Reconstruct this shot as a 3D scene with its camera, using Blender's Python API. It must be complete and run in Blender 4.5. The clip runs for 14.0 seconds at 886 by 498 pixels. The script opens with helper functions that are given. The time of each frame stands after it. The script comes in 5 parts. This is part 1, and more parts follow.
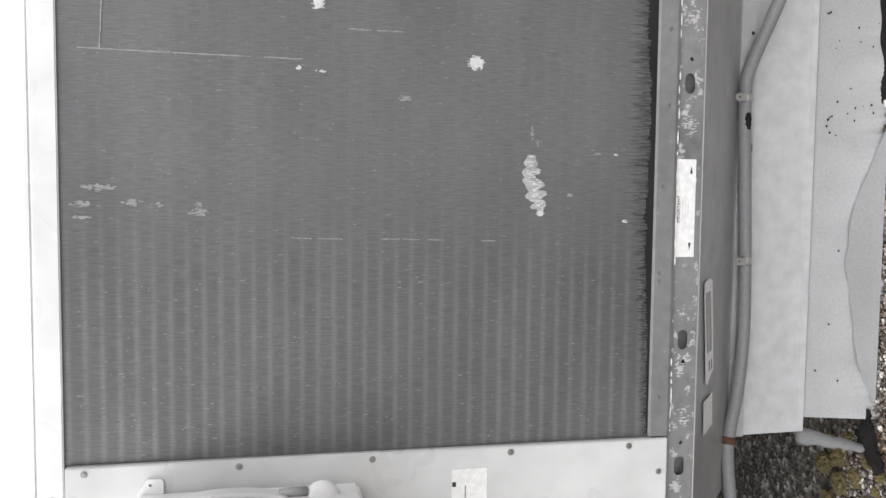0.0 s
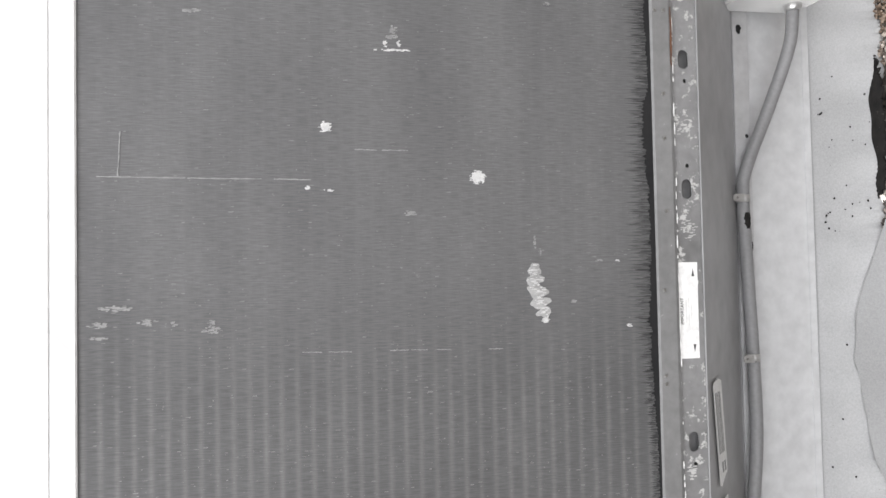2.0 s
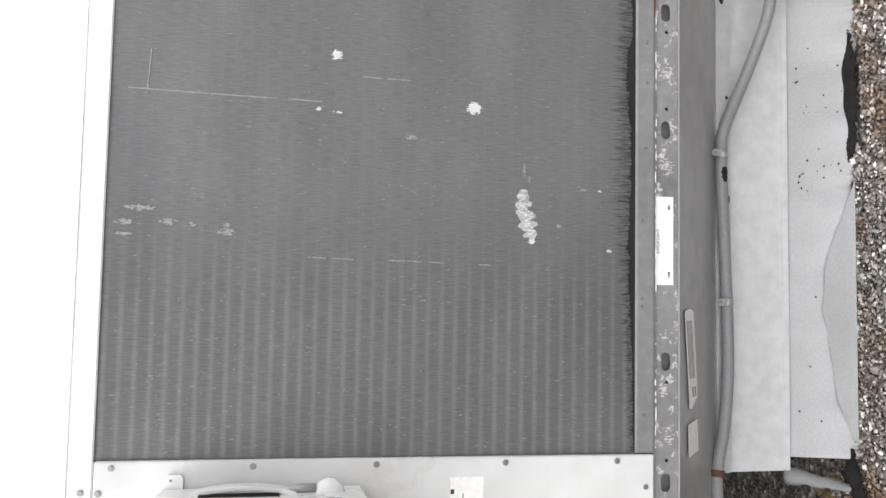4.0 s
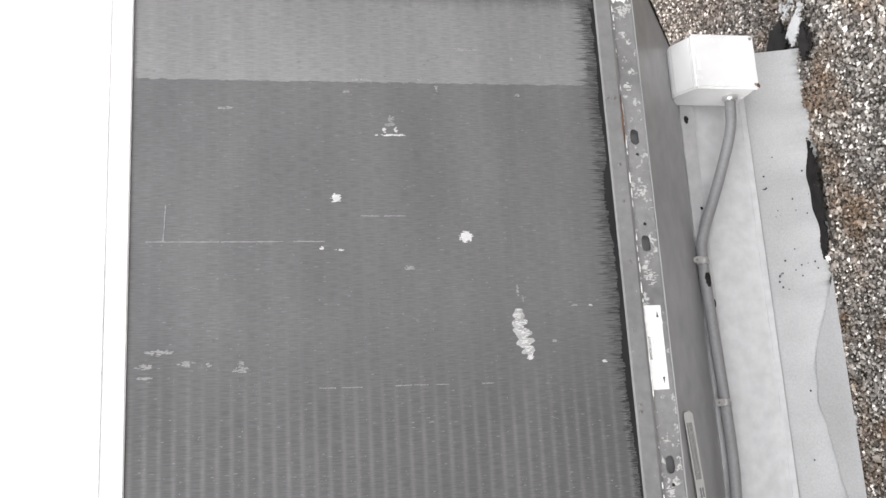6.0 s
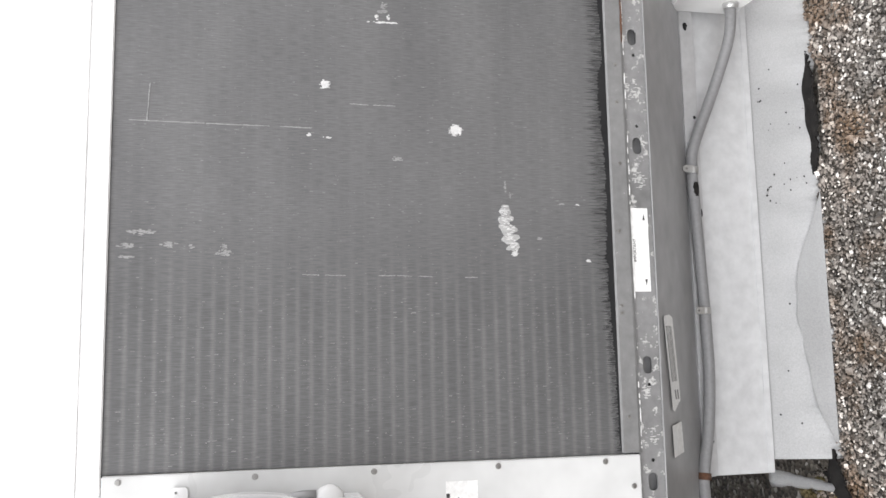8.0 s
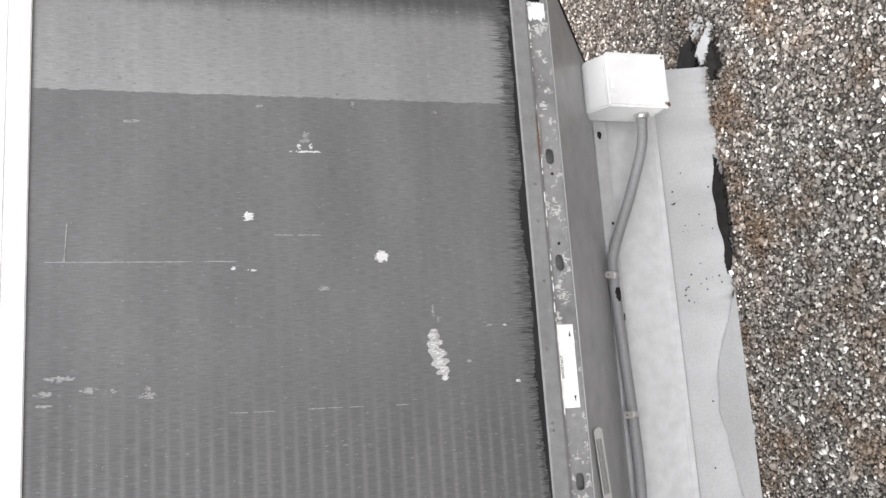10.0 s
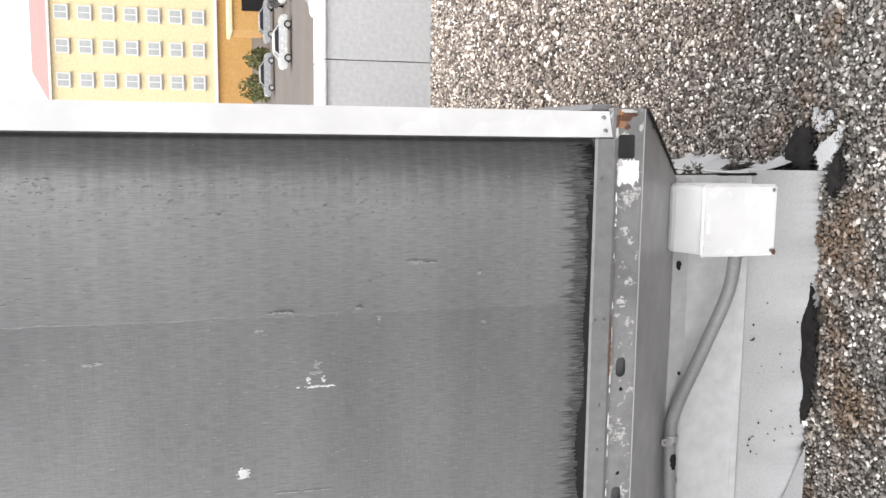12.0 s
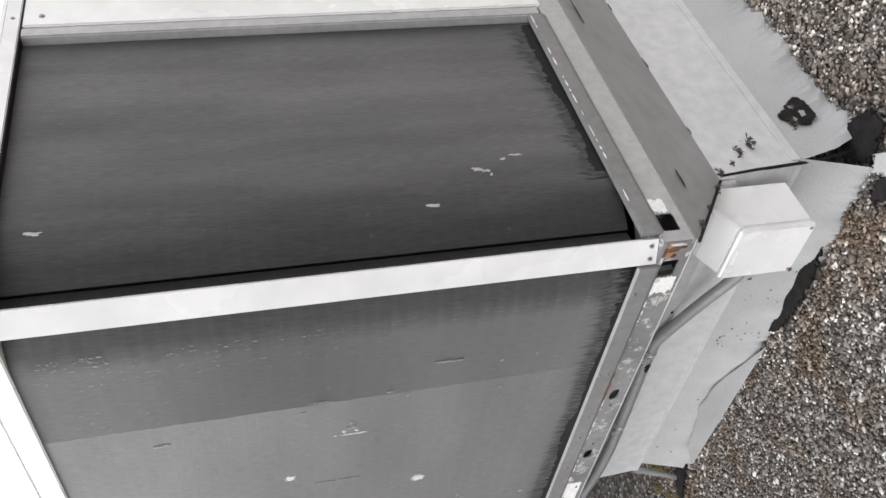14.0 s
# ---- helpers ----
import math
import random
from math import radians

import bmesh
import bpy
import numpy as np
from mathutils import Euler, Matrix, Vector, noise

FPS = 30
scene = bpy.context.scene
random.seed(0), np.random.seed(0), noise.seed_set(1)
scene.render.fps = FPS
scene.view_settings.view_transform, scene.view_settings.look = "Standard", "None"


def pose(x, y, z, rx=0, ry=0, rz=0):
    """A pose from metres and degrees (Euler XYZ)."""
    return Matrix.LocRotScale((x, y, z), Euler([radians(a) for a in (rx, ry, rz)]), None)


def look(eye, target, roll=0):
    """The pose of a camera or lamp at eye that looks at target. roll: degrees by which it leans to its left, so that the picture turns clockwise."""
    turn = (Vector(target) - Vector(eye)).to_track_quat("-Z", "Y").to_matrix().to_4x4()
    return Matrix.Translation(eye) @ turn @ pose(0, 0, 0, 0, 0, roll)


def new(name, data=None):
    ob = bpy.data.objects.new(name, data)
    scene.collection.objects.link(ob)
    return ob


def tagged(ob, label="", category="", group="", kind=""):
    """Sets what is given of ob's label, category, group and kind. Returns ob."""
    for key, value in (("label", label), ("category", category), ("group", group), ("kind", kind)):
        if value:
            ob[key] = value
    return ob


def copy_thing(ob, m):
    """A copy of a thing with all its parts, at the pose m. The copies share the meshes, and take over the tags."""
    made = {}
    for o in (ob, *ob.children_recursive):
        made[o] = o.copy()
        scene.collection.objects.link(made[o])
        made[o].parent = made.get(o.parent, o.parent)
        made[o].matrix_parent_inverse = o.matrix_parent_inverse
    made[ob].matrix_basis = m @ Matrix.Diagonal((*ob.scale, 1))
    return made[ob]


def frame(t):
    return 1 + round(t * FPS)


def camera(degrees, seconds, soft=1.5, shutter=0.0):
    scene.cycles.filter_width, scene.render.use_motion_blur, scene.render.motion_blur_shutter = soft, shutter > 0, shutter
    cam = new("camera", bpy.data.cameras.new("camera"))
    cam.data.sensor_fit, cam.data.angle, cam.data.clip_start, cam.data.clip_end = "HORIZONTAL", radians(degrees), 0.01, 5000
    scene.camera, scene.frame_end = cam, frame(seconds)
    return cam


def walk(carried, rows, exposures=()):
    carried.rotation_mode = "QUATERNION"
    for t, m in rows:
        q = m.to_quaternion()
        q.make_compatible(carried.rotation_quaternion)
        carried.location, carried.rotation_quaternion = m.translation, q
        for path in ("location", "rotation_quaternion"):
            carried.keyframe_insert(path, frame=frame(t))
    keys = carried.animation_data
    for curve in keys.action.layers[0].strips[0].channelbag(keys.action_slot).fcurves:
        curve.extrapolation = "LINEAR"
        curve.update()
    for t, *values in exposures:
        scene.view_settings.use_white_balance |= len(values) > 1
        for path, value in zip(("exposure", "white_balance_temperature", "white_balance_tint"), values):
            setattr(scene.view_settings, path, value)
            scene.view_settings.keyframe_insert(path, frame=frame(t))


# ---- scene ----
cam = camera(54.4, 14.0)
PATH = [
    (0, (-0.808, -1.463, 1.309), (-0.946, 0.491, 0.905), -90.2),
    (0.5, (-0.746, -1.454, 1.318), (-0.599, 0.498, 0.911), -89.8),
    (1, (-0.771, -1.493, 1.294), (-0.506, 0.45, 0.899), -89.8),
    (1.5, (-0.776, -1.495, 1.3), (-0.726, 0.466, 0.912), -90.5),
    (2, (-0.776, -1.498, 1.302), (-0.702, 0.466, 0.93), -90.7),
    (2.5, (-0.779, -1.53, 1.294), (-0.746, 0.423, 0.864), -89.6),
    (2.7, (-0.782, -1.544, 1.289), (-0.816, 0.4, 0.82), -90.0),
    (4.8, (-1.062, -1.68, 1.332), (-0.825, 0.278, 1.004), -87.7),
    (5, (-1.058, -1.696, 1.334), (-0.841, 0.257, 0.962), -88.2),
    (5.5, (-1.016, -1.709, 1.332), (-0.637, 0.215, 0.94), -89.8),
    (6, (-0.991, -1.719, 1.328), (-0.565, 0.201, 0.966), -91.0),
    (6.5, (-1.025, -1.707, 1.327), (-0.636, 0.211, 0.915), -89.3),
    (7, (-1.07, -1.693, 1.319), (-0.834, 0.251, 0.912), -88.9),
    (7.2, (-1.056, -1.694, 1.319), (-0.828, 0.254, 0.927), -89.1),
    (9.3, (-1.051, -1.698, 1.338), (-0.722, 0.234, 0.935), -90.1),
    (9.5, (-1.029, -1.714, 1.321), (-0.682, 0.214, 0.918), -89.9),
    (10, (-0.911, -1.723, 1.331), (-0.542, 0.161, 0.772), -90.8),
    (10.5, (-0.731, -1.755, 1.299), (-0.311, 0.128, 0.769), -89.7),
    (10.9, (-0.63, -1.726, 1.282), (-0.113, 0.119, 0.71), -88.9),
    (11, (-0.589, -1.708, 1.297), (-0.124, 0.159, 0.748), -90.3),
    (11.5, (-0.256, -1.495, 1.271), (-0.284, 0.435, 0.746), -90.2),
    (12, (0.006, -1.387, 1.278), (-0.251, 0.522, 0.742), -91.4),
    (12.5, (0.265, -1.328, 1.271), (-0.314, 0.504, 0.717), -93.1),
    (13, (0.502, -1.17, 1.283), (-0.291, 0.596, 0.778), -91.9),
    (13.5, (0.761, -1.027, 1.271), (-0.569, 0.379, 0.769), -92.7),
    (14, (1.024, -0.88, 1.271), (-0.438, 0.408, 0.818), -96.1),
]
EXPOSURES = [(0.0, 0.53), (0.5, 0.62), (1.5, 0.68), (2.7, 0.68), (5.0, 0.83), (7.0, 0.83), (9.5, 0.82), (11.0, 0.82), (11.5, 0.71), (12.0, 0.76), (12.5, 0.80), (13.0, 0.98), (13.5, 0.6), (14.0, 0.52)]
walk(cam, [(t, look(eye, target, roll)) for t, eye, target, roll in PATH], EXPOSURES)

# ---- light ----
world = bpy.data.worlds.new("overcast_sky")
scene.world = world
world.use_nodes = True
wn, wl = world.node_tree.nodes, world.node_tree.links
wbg = wn["Background"]
sky = wn.new("ShaderNodeTexSky")
sky.sky_type = "NISHITA"
sky.sun_disc = False
sky.sun_elevation = radians(42)
sky.sun_rotation = radians(237)
sky.air_density, sky.dust_density = 1.0, 4.0
grey = wn.new("ShaderNodeHueSaturation")
grey.inputs["Saturation"].default_value = 0.12
cloud = wn.new("ShaderNodeMix")
cloud.data_type = "RGBA"
cloud.inputs[0].default_value = 0.85
cloud.inputs[7].default_value = (9.13, 9.1, 9.35, 1)
wl.new(sky.outputs[0], grey.inputs["Color"])
wl.new(grey.outputs[0], cloud.inputs[6])
wl.new(cloud.outputs[2], wbg.inputs["Color"])
wbg.inputs["Strength"].default_value = 0.14
sun = new("sun", bpy.data.lights.new("sun", "SUN"))
sun.data.energy, sun.data.angle, sun.data.color = 0.9, radians(24), (1.0, 0.99, 0.98)
sun.matrix_world = look((-7.4, -4.8, 8.4), (0, 0, 0.8))

# ---- materials ----


def shader(name, rough=0.6, metal=0.0):
    m = bpy.data.materials.new(name)
    m.use_nodes = True
    t = m.node_tree
    p = t.nodes["Principled BSDF"]
    p.inputs["Roughness"].default_value, p.inputs["Metallic"].default_value = rough, metal
    return m, t, p


def ramp(t, fac, stops):
    r = t.nodes.new("ShaderNodeValToRGB")
    while len(r.color_ramp.elements) < len(stops):
        r.color_ramp.elements.new(0.5)
    for e, (pos, c) in zip(r.color_ramp.elements, stops):
        e.position, e.color = pos, (*c, 1) if len(c) == 3 else c
    t.links.new(fac, r.inputs[0])
    return r.outputs[0]


def coords(t, scale=(1, 1, 1), source="Object"):
    c = t.nodes.new("ShaderNodeTexCoord")
    mp = t.nodes.new("ShaderNodeMapping")
    mp.inputs["Scale"].default_value = scale
    t.links.new(c.outputs[source], mp.inputs[0])
    return mp.outputs[0]


def noise_of(t, vec, scale, detail=4.0, rough=0.55):
    n = t.nodes.new("ShaderNodeTexNoise")
    n.inputs["Scale"].default_value, n.inputs["Detail"].default_value, n.inputs["Roughness"].default_value = scale, detail, rough
    t.links.new(vec, n.inputs["Vector"])
    return n.outputs[0]


def mixed(t, fac, a, b, mode="MIX"):
    m = t.nodes.new("ShaderNodeMix")
    m.data_type, m.blend_type = "RGBA", mode
    for sock, v in ((m.inputs[0], fac), (m.inputs[6], a), (m.inputs[7], b)):
        if isinstance(v, (int, float)):
            sock.default_value = v
        elif isinstance(v, tuple):
            sock.default_value = (*v, 1)
        else:
            t.links.new(v, sock)
    return m.outputs[2]


def bump(t, p, height, strength=0.3, dist=0.002):
    b = t.nodes.new("ShaderNodeBump")
    b.inputs["Strength"].default_value, b.inputs["Distance"].default_value = strength, dist
    t.links.new(height, b.inputs["Height"])
    t.links.new(b.outputs[0], p.inputs["Normal"])


def worn(name, base, dark, rough=0.55, metal=0.0, big=2.5, fine=60.0, amount=0.6, relief=0.1, speck=None, speck_at=0.7, speck_scale=25.0):
    """Colour with broad stains, fine grain, optional specks, and relief."""
    m, t, p = shader(name, rough, metal)
    v = coords(t)
    a = ramp(t, noise_of(t, v, big, 6), [(0.35, (0, 0, 0)), (0.72, (amount, amount, amount))])
    c = mixed(t, a, base, dark)
    g = ramp(t, noise_of(t, v, fine, 3), [(0.3, (0.88, 0.88, 0.88)), (0.7, (1.06, 1.06, 1.06))])
    c = mixed(t, 1.0, c, g, "MULTIPLY")
    if speck:
        s = ramp(t, noise_of(t, v, speck_scale, 5, 0.7), [(speck_at, (0, 0, 0)), (speck_at + 0.05, (1, 1, 1))])
        c = mixed(t, s, c, speck)
    t.links.new(c, p.inputs["Base Color"])
    r = ramp(t, noise_of(t, v, big * 4, 3), [(0.3, (rough * 0.85,) * 3), (0.7, (min(1, rough * 1.2),) * 3)])
    t.links.new(r, p.inputs["Roughness"])
    bump(t, p, noise_of(t, v, fine * 1.5, 3), relief, 0.001)
    return m


M_NAILER = worn("zinc_strip", (0.56, 0.56, 0.565), (0.46, 0.46, 0.46), 0.45, 0.2, 8, 40, 0.7, 0.05)
M_WHITE = worn("white_paint", (0.80, 0.80, 0.797), (0.765, 0.765, 0.76), 0.26, 0, 1.6, 9, 0.12, 0.008)
M_PANEL = worn("pale_grey_paint", (0.64, 0.645, 0.64), (0.60, 0.605, 0.60), 0.3, 0, 1.6, 9, 0.2, 0.008)
M_GREYPAINT = worn("grey_paint", (0.37, 0.37, 0.373), (0.31, 0.31, 0.31), 0.38, 0.12, 3.0, 20, 0.6, 0.03)
M_RAIL = worn("rail_paint", (0.25, 0.25, 0.25), (0.20, 0.20, 0.20), 0.45, 0.2, 6.0, 60, 0.8, 0.08, (0.50, 0.50, 0.49), 0.69, 60)
M_GALV = worn("galvanised_steel", (0.30, 0.30, 0.303), (0.18, 0.18, 0.18), 0.42, 0.3, 9.0, 60, 0.8, 0.10, (0.60, 0.60, 0.59), 0.575, 48)
M_CURB = worn("curb_flashing", (0.63, 0.635, 0.64), (0.55, 0.555, 0.56), 0.5, 0.0, 4.0, 30, 0.5, 0.03)
M_MEMBRANE = worn("roof_membrane", (0.48, 0.484, 0.488), (0.37, 0.372, 0.372), 0.85, 0, 3.5, 260, 0.8, 0.35, (0.17, 0.16, 0.15), 0.665, 170)
M_TAR = worn("black_tar", (0.016, 0.015, 0.015), (0.034, 0.032, 0.03), 0.85, 0, 40, 160, 0.8, 1.0, (0.15, 0.14, 0.13), 0.66, 120)
# near-black: also puts the shade of insides and openings into the colour
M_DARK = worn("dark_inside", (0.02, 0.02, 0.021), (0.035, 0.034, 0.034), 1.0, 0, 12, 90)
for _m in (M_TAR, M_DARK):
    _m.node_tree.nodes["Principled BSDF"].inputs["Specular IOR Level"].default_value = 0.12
M_INSIDE = worn("inside_sheet", (0.24, 0.24, 0.245), (0.18, 0.18, 0.18), 0.5, 0.3)
M_CONDUIT = worn("grey_conduit", (0.27, 0.27, 0.275), (0.22, 0.22, 0.22), 0.42, 0, 8, 120, 0.6, 0.05)
M_CHROME = worn("zinc_strap", (0.66, 0.66, 0.65), (0.45, 0.45, 0.45), 0.32, 0.7, 30, 150)
M_RUST = worn("rust", (0.15, 0.07, 0.038), (0.075, 0.042, 0.03), 0.85, 0.1, 40, 150, 0.9, 0.4)
M_OLDRUST = worn("pale_rust", (0.36, 0.19, 0.10), (0.24, 0.12, 0.07), 0.85, 0.05, 40, 150, 0.9, 0.4)
M_STICKER = worn("sticker_white", (0.84, 0.84, 0.83), (0.78, 0.78, 0.76), 0.4, 0, 10, 120, 0.4, 0.02)
M_OLDSTICKER = worn("sticker_aged", (0.60, 0.60, 0.59), (0.5, 0.5, 0.49), 0.5, 0, 10, 120, 0.6, 0.05)
M_INK = worn("black_ink", (0.03, 0.03, 0.03), (0.05, 0.05, 0.05), 0.6, 0, 30, 120)
M_GREYINK = worn("grey_ink", (0.32, 0.32, 0.32), (0.38, 0.38, 0.38), 0.6, 0, 30, 120)
M_REDINK = worn("red_ink", (0.55, 0.16, 0.15), (0.6, 0.25, 0.22), 0.6, 0, 30, 120)
M_SCREW = worn("screw_steel", (0.40, 0.40, 0.39), (0.22, 0.2, 0.19), 0.35, 0.8, 60, 200)
M_FINLIGHT = worn("bent_fins", (0.78, 0.78, 0.775), (0.58, 0.58, 0.58), 0.4, 0.2, 60, 300, 0.9, 0.3)
M_FINSPECK = worn("fin_specks", (0.40, 0.40, 0.395), (0.27, 0.27, 0.27), 0.45, 0.3, 60, 300, 0.9, 0.3)
M_FINSMEAR = worn("crushed_fins", (0.52, 0.52, 0.515), (0.34, 0.34, 0.34), 0.45, 0.2, 70, 400, 0.9, 0.4)
# dirt tones that also carry the painted shade at the coils' foot
M_GRIMESHADE = worn("coil_grime_shade", (0.035, 0.035, 0.036), (0.06, 0.06, 0.06), 0.9, 0, 30, 200)
M_GRIMESHADESOFT = worn("coil_grime_shade_soft", (0.085, 0.085, 0.086), (0.11, 0.11, 0.11), 0.7, 0.3, 30, 200)
M_GRIMESHADETHIN = worn("coil_grime_shade_thin", (0.13, 0.13, 0.131), (0.16, 0.16, 0.16), 0.55, 0.5, 30, 200)
M_FINFLECK = worn("fin_flecks", (0.31, 0.31, 0.307), (0.22, 0.22, 0.22), 0.45, 0.4, 60, 300, 0.9, 0.3)
M_LAP = worn("membrane_lap", (0.36, 0.363, 0.365), (0.29, 0.29, 0.29), 0.85, 0, 3.5, 260, 0.8, 0.35, (0.16, 0.15, 0.14), 0.72, 75)
M_PRINT = worn("small_print", (0.14, 0.14, 0.14), (0.2, 0.2, 0.2), 0.6, 0, 30, 120)
M_SIDERAIL = worn("side_rail_paint", (0.46, 0.46, 0.46), (0.38, 0.38, 0.38), 0.45, 0.15, 5.0, 60, 0.7, 0.05)
M_PARAPET = worn("parapet_cladding", (0.60, 0.605, 0.615), (0.54, 0.545, 0.555), 0.55, 0.1, 1.2, 40, 0.5, 0.04)
M_PLANT = worn("weed_stems", (0.07, 0.06, 0.045), (0.11, 0.1, 0.06), 0.8, 0, 60, 200)
M_MOSS = worn("moss", (0.13, 0.115, 0.045), (0.19, 0.14, 0.07), 0.95, 0, 30, 150, 0.9, 0.6)
M_STUCCO = worn("yellow_stucco", (0.82, 0.70, 0.44), (0.78, 0.66, 0.41), 0.8, 0, 0.15, 3, 0.6, 0.05)
M_ORANGE = worn("orange_stucco", (0.62, 0.36, 0.12), (0.55, 0.31, 0.11), 0.8, 0, 0.15, 3, 0.6, 0.05)
M_BRICK = worn("red_roof_tile", (0.55, 0.27, 0.25), (0.48, 0.24, 0.22), 0.85, 0, 0.5, 6)
M_ASPHALT = worn("street_paving", (0.17, 0.145, 0.125), (0.12, 0.105, 0.095), 0.9, 0, 0.05, 2)
M_GRASS = worn("winter_grass", (0.13, 0.14, 0.05), (0.17, 0.15, 0.07), 0.95, 0, 0.08, 2, 0.9, 0.4)
M_BARK = worn("grey_bark", (0.22, 0.19, 0.18), (0.16, 0.14, 0.13), 0.9, 0, 2, 20)
M_TWIG = worn("bare_twigs", (0.40, 0.34, 0.33), (0.30, 0.25, 0.24), 0.9, 0, 0.4, 5)
M_TYRE = worn("tyre_rubber", (0.02, 0.02, 0.02), (0.04, 0.04, 0.04), 0.8)
M_CARGLASS = worn("car_glass", (0.03, 0.035, 0.04), (0.04, 0.045, 0.05), 0.1)
M_WINPANE = worn("window_glass", (0.52, 0.54, 0.53), (0.30, 0.32, 0.33), 0.12, 0, 0.3, 4)
CAR_PAINTS = [worn("car_paint_" + n, c, tuple(v * 0.9 for v in c), 0.25, 0.2, 1, 10) for n, c in
              (("white", (0.75, 0.75, 0.75)), ("black", (0.02, 0.02, 0.022)), ("silver", (0.45, 0.46, 0.47)), ("red", (0.4, 0.03, 0.04)))]


def fin_material(name, along, edge):
    """Thin aluminium fins with tube rows an inch apart. along: 'X' or 'Y', the face's horizontal axis. Right of edge the fins are combed the other way."""
    m, t, p = shader(name, 0.46, 0.8)
    # upright fins scatter light up and down far more than sideways
    p.inputs["Anisotropic"].default_value = 0.85
    grain_way = t.nodes.new("ShaderNodeCombineXYZ")
    grain_way.inputs["Z"].default_value = 1.0
    t.links.new(grain_way.outputs[0], p.inputs["Tangent"])
    v = coords(t)
    sep = t.nodes.new("ShaderNodeSeparateXYZ")
    t.links.new(v, sep.inputs[0])
    h = sep.outputs[along]

    def math_node(op, a, b=None, c=None):
        n = t.nodes.new("ShaderNodeMath")
        n.operation = op
        for i, x in enumerate((a, b, c)):
            if x is None:
                continue
            if isinstance(x, (int, float)):
                n.inputs[i].default_value = x
            else:
                t.links.new(x, n.inputs[i])
        return n.outputs[0]

    # tube rows, faint, stronger towards the far end of the coil from the corner
    rows = math_node("SINE", math_node("MULTIPLY", sep.outputs["Z"], 2 * math.pi / 0.0254))
    rows = math_node("MULTIPLY_ADD", rows, 0.5, 0.5)
    rows = math_node("POWER", rows, 3.0)
    patch = noise_of(t, coords(t, (0.9, 0.9, 2.0)), 1.3, 2)
    if along == "X":
        away = math_node("MULTIPLY_ADD", h, -6.0, -5.0)
        n = t.nodes.new("ShaderNodeClamp")
        t.links.new(away, n.inputs[0])
        away = math_node("MULTIPLY_ADD", n.outputs[0], 0.75, math_node("MULTIPLY", patch, 0.22))
    else:
        away = math_node("MULTIPLY", patch, 0.06)
    rowmask = math_node("MULTIPLY", math_node("MULTIPLY", rows, away), 0.24)
    breaks = noise_of(t, coords(t, (14, 14, 40)), 1.0, 4, 0.7)
    rowmask = math_node("MULTIPLY", rowmask, math_node("MULTIPLY_ADD", breaks, 2.4, -0.2))
    grain = noise_of(t, coords(t, (500, 500, 40)), 1.0, 2)
    fleck = noise_of(t, coords(t, (60, 60, 160)), 1.0, 4, 0.65)
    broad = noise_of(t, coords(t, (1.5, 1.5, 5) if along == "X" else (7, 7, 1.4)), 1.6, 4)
    # the side coil faces away from the sun: its shade is in these darker tones
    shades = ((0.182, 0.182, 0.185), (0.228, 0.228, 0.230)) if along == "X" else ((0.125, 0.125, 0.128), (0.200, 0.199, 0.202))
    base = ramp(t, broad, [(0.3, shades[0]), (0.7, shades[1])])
    if along == "X":
        # darker base colour towards the service panel
        toward_panel = math_node("MULTIPLY_ADD", noise_of(t, coords(t, (2, 2, 1)), 3.0, 3), 0.10, h)
        base = mixed(t, 1.0, base, ramp(t, math_node("MULTIPLY_ADD", toward_panel, -3.0, -2.0), [(0.1, (1, 1, 1)), (0.75, (0.80, 0.80, 0.80))]), "MULTIPLY")
        # shade beside the corner post, painted into the bend
        bend_shade = math_node("MULTIPLY_ADD", noise_of(t, coords(t, (1, 1, 40)), 1.0, 4), 0.05, h)
        base = mixed(t, 1.0, base, ramp(t, math_node("MULTIPLY_ADD", bend_shade, 8.0, 1.0), [(0.42, (1, 1, 1)), (0.85, (0.50, 0.50, 0.50))]), "MULTIPLY")
    else:
        # darkening of the bend towards the corner, shade put into the base colour
        bend_shade = math_node("MULTIPLY_ADD", noise_of(t, coords(t, (6, 6, 1.2)), 2.0, 4), 0.10, h)
        base = mixed(t, 1.0, base, ramp(t, math_node("MULTIPLY", bend_shade, 2.5), [(0.22, (0.38, 0.38, 0.38)), (0.72, (1, 1, 1))]), "MULTIPLY")
    base = mixed(t, rowmask, base, (0.42, 0.42, 0.41))
    base = mixed(t, 1.0, base, ramp(t, grain, [(0.3, (0.82, 0.82, 0.82)), (0.7, (1.12, 1.12, 1.12))]), "MULTIPLY")
    dots = ramp(t, fleck, [(0.70, (0, 0, 0)), (0.80, (0.5, 0.5, 0.5))])
    base = mixed(t, dots, base, (0.5, 0.5, 0.49))
    t.links.new(base, p.inputs["Base Color"])
    # fin lean: the normal turns about the upright axis, by zone
    wob = noise_of(t, coords(t, (1, 1, 3.0)), 22.0, 3)
    line = math_node("MULTIPLY_ADD", wob, 0.010, h)
    line = math_node("MULTIPLY_ADD", sep.outputs["Z"], 0.002, line)
    zone = ramp(t, math_node("MULTIPLY_ADD", math_node("SUBTRACT", line, edge), 700.0, 0.5), [(0.0, (0, 0, 0)), (1.0, (1, 1, 1))])
    if along == "X":
        clean = mixed(t, 1.0, base, (1.14, 1.14, 1.14), "MULTIPLY")
        fins = (t, zone, base, clean)
    if along == "X":
        t.links.new(mixed(*fins), p.inputs["Base Color"])
    lean = math_node("MULTIPLY_ADD", zone, -0.54 if along == "X" else 0.0, -0.05 if along == "X" else 0.03)
    comb = t.nodes.new("ShaderNodeCombineXYZ")
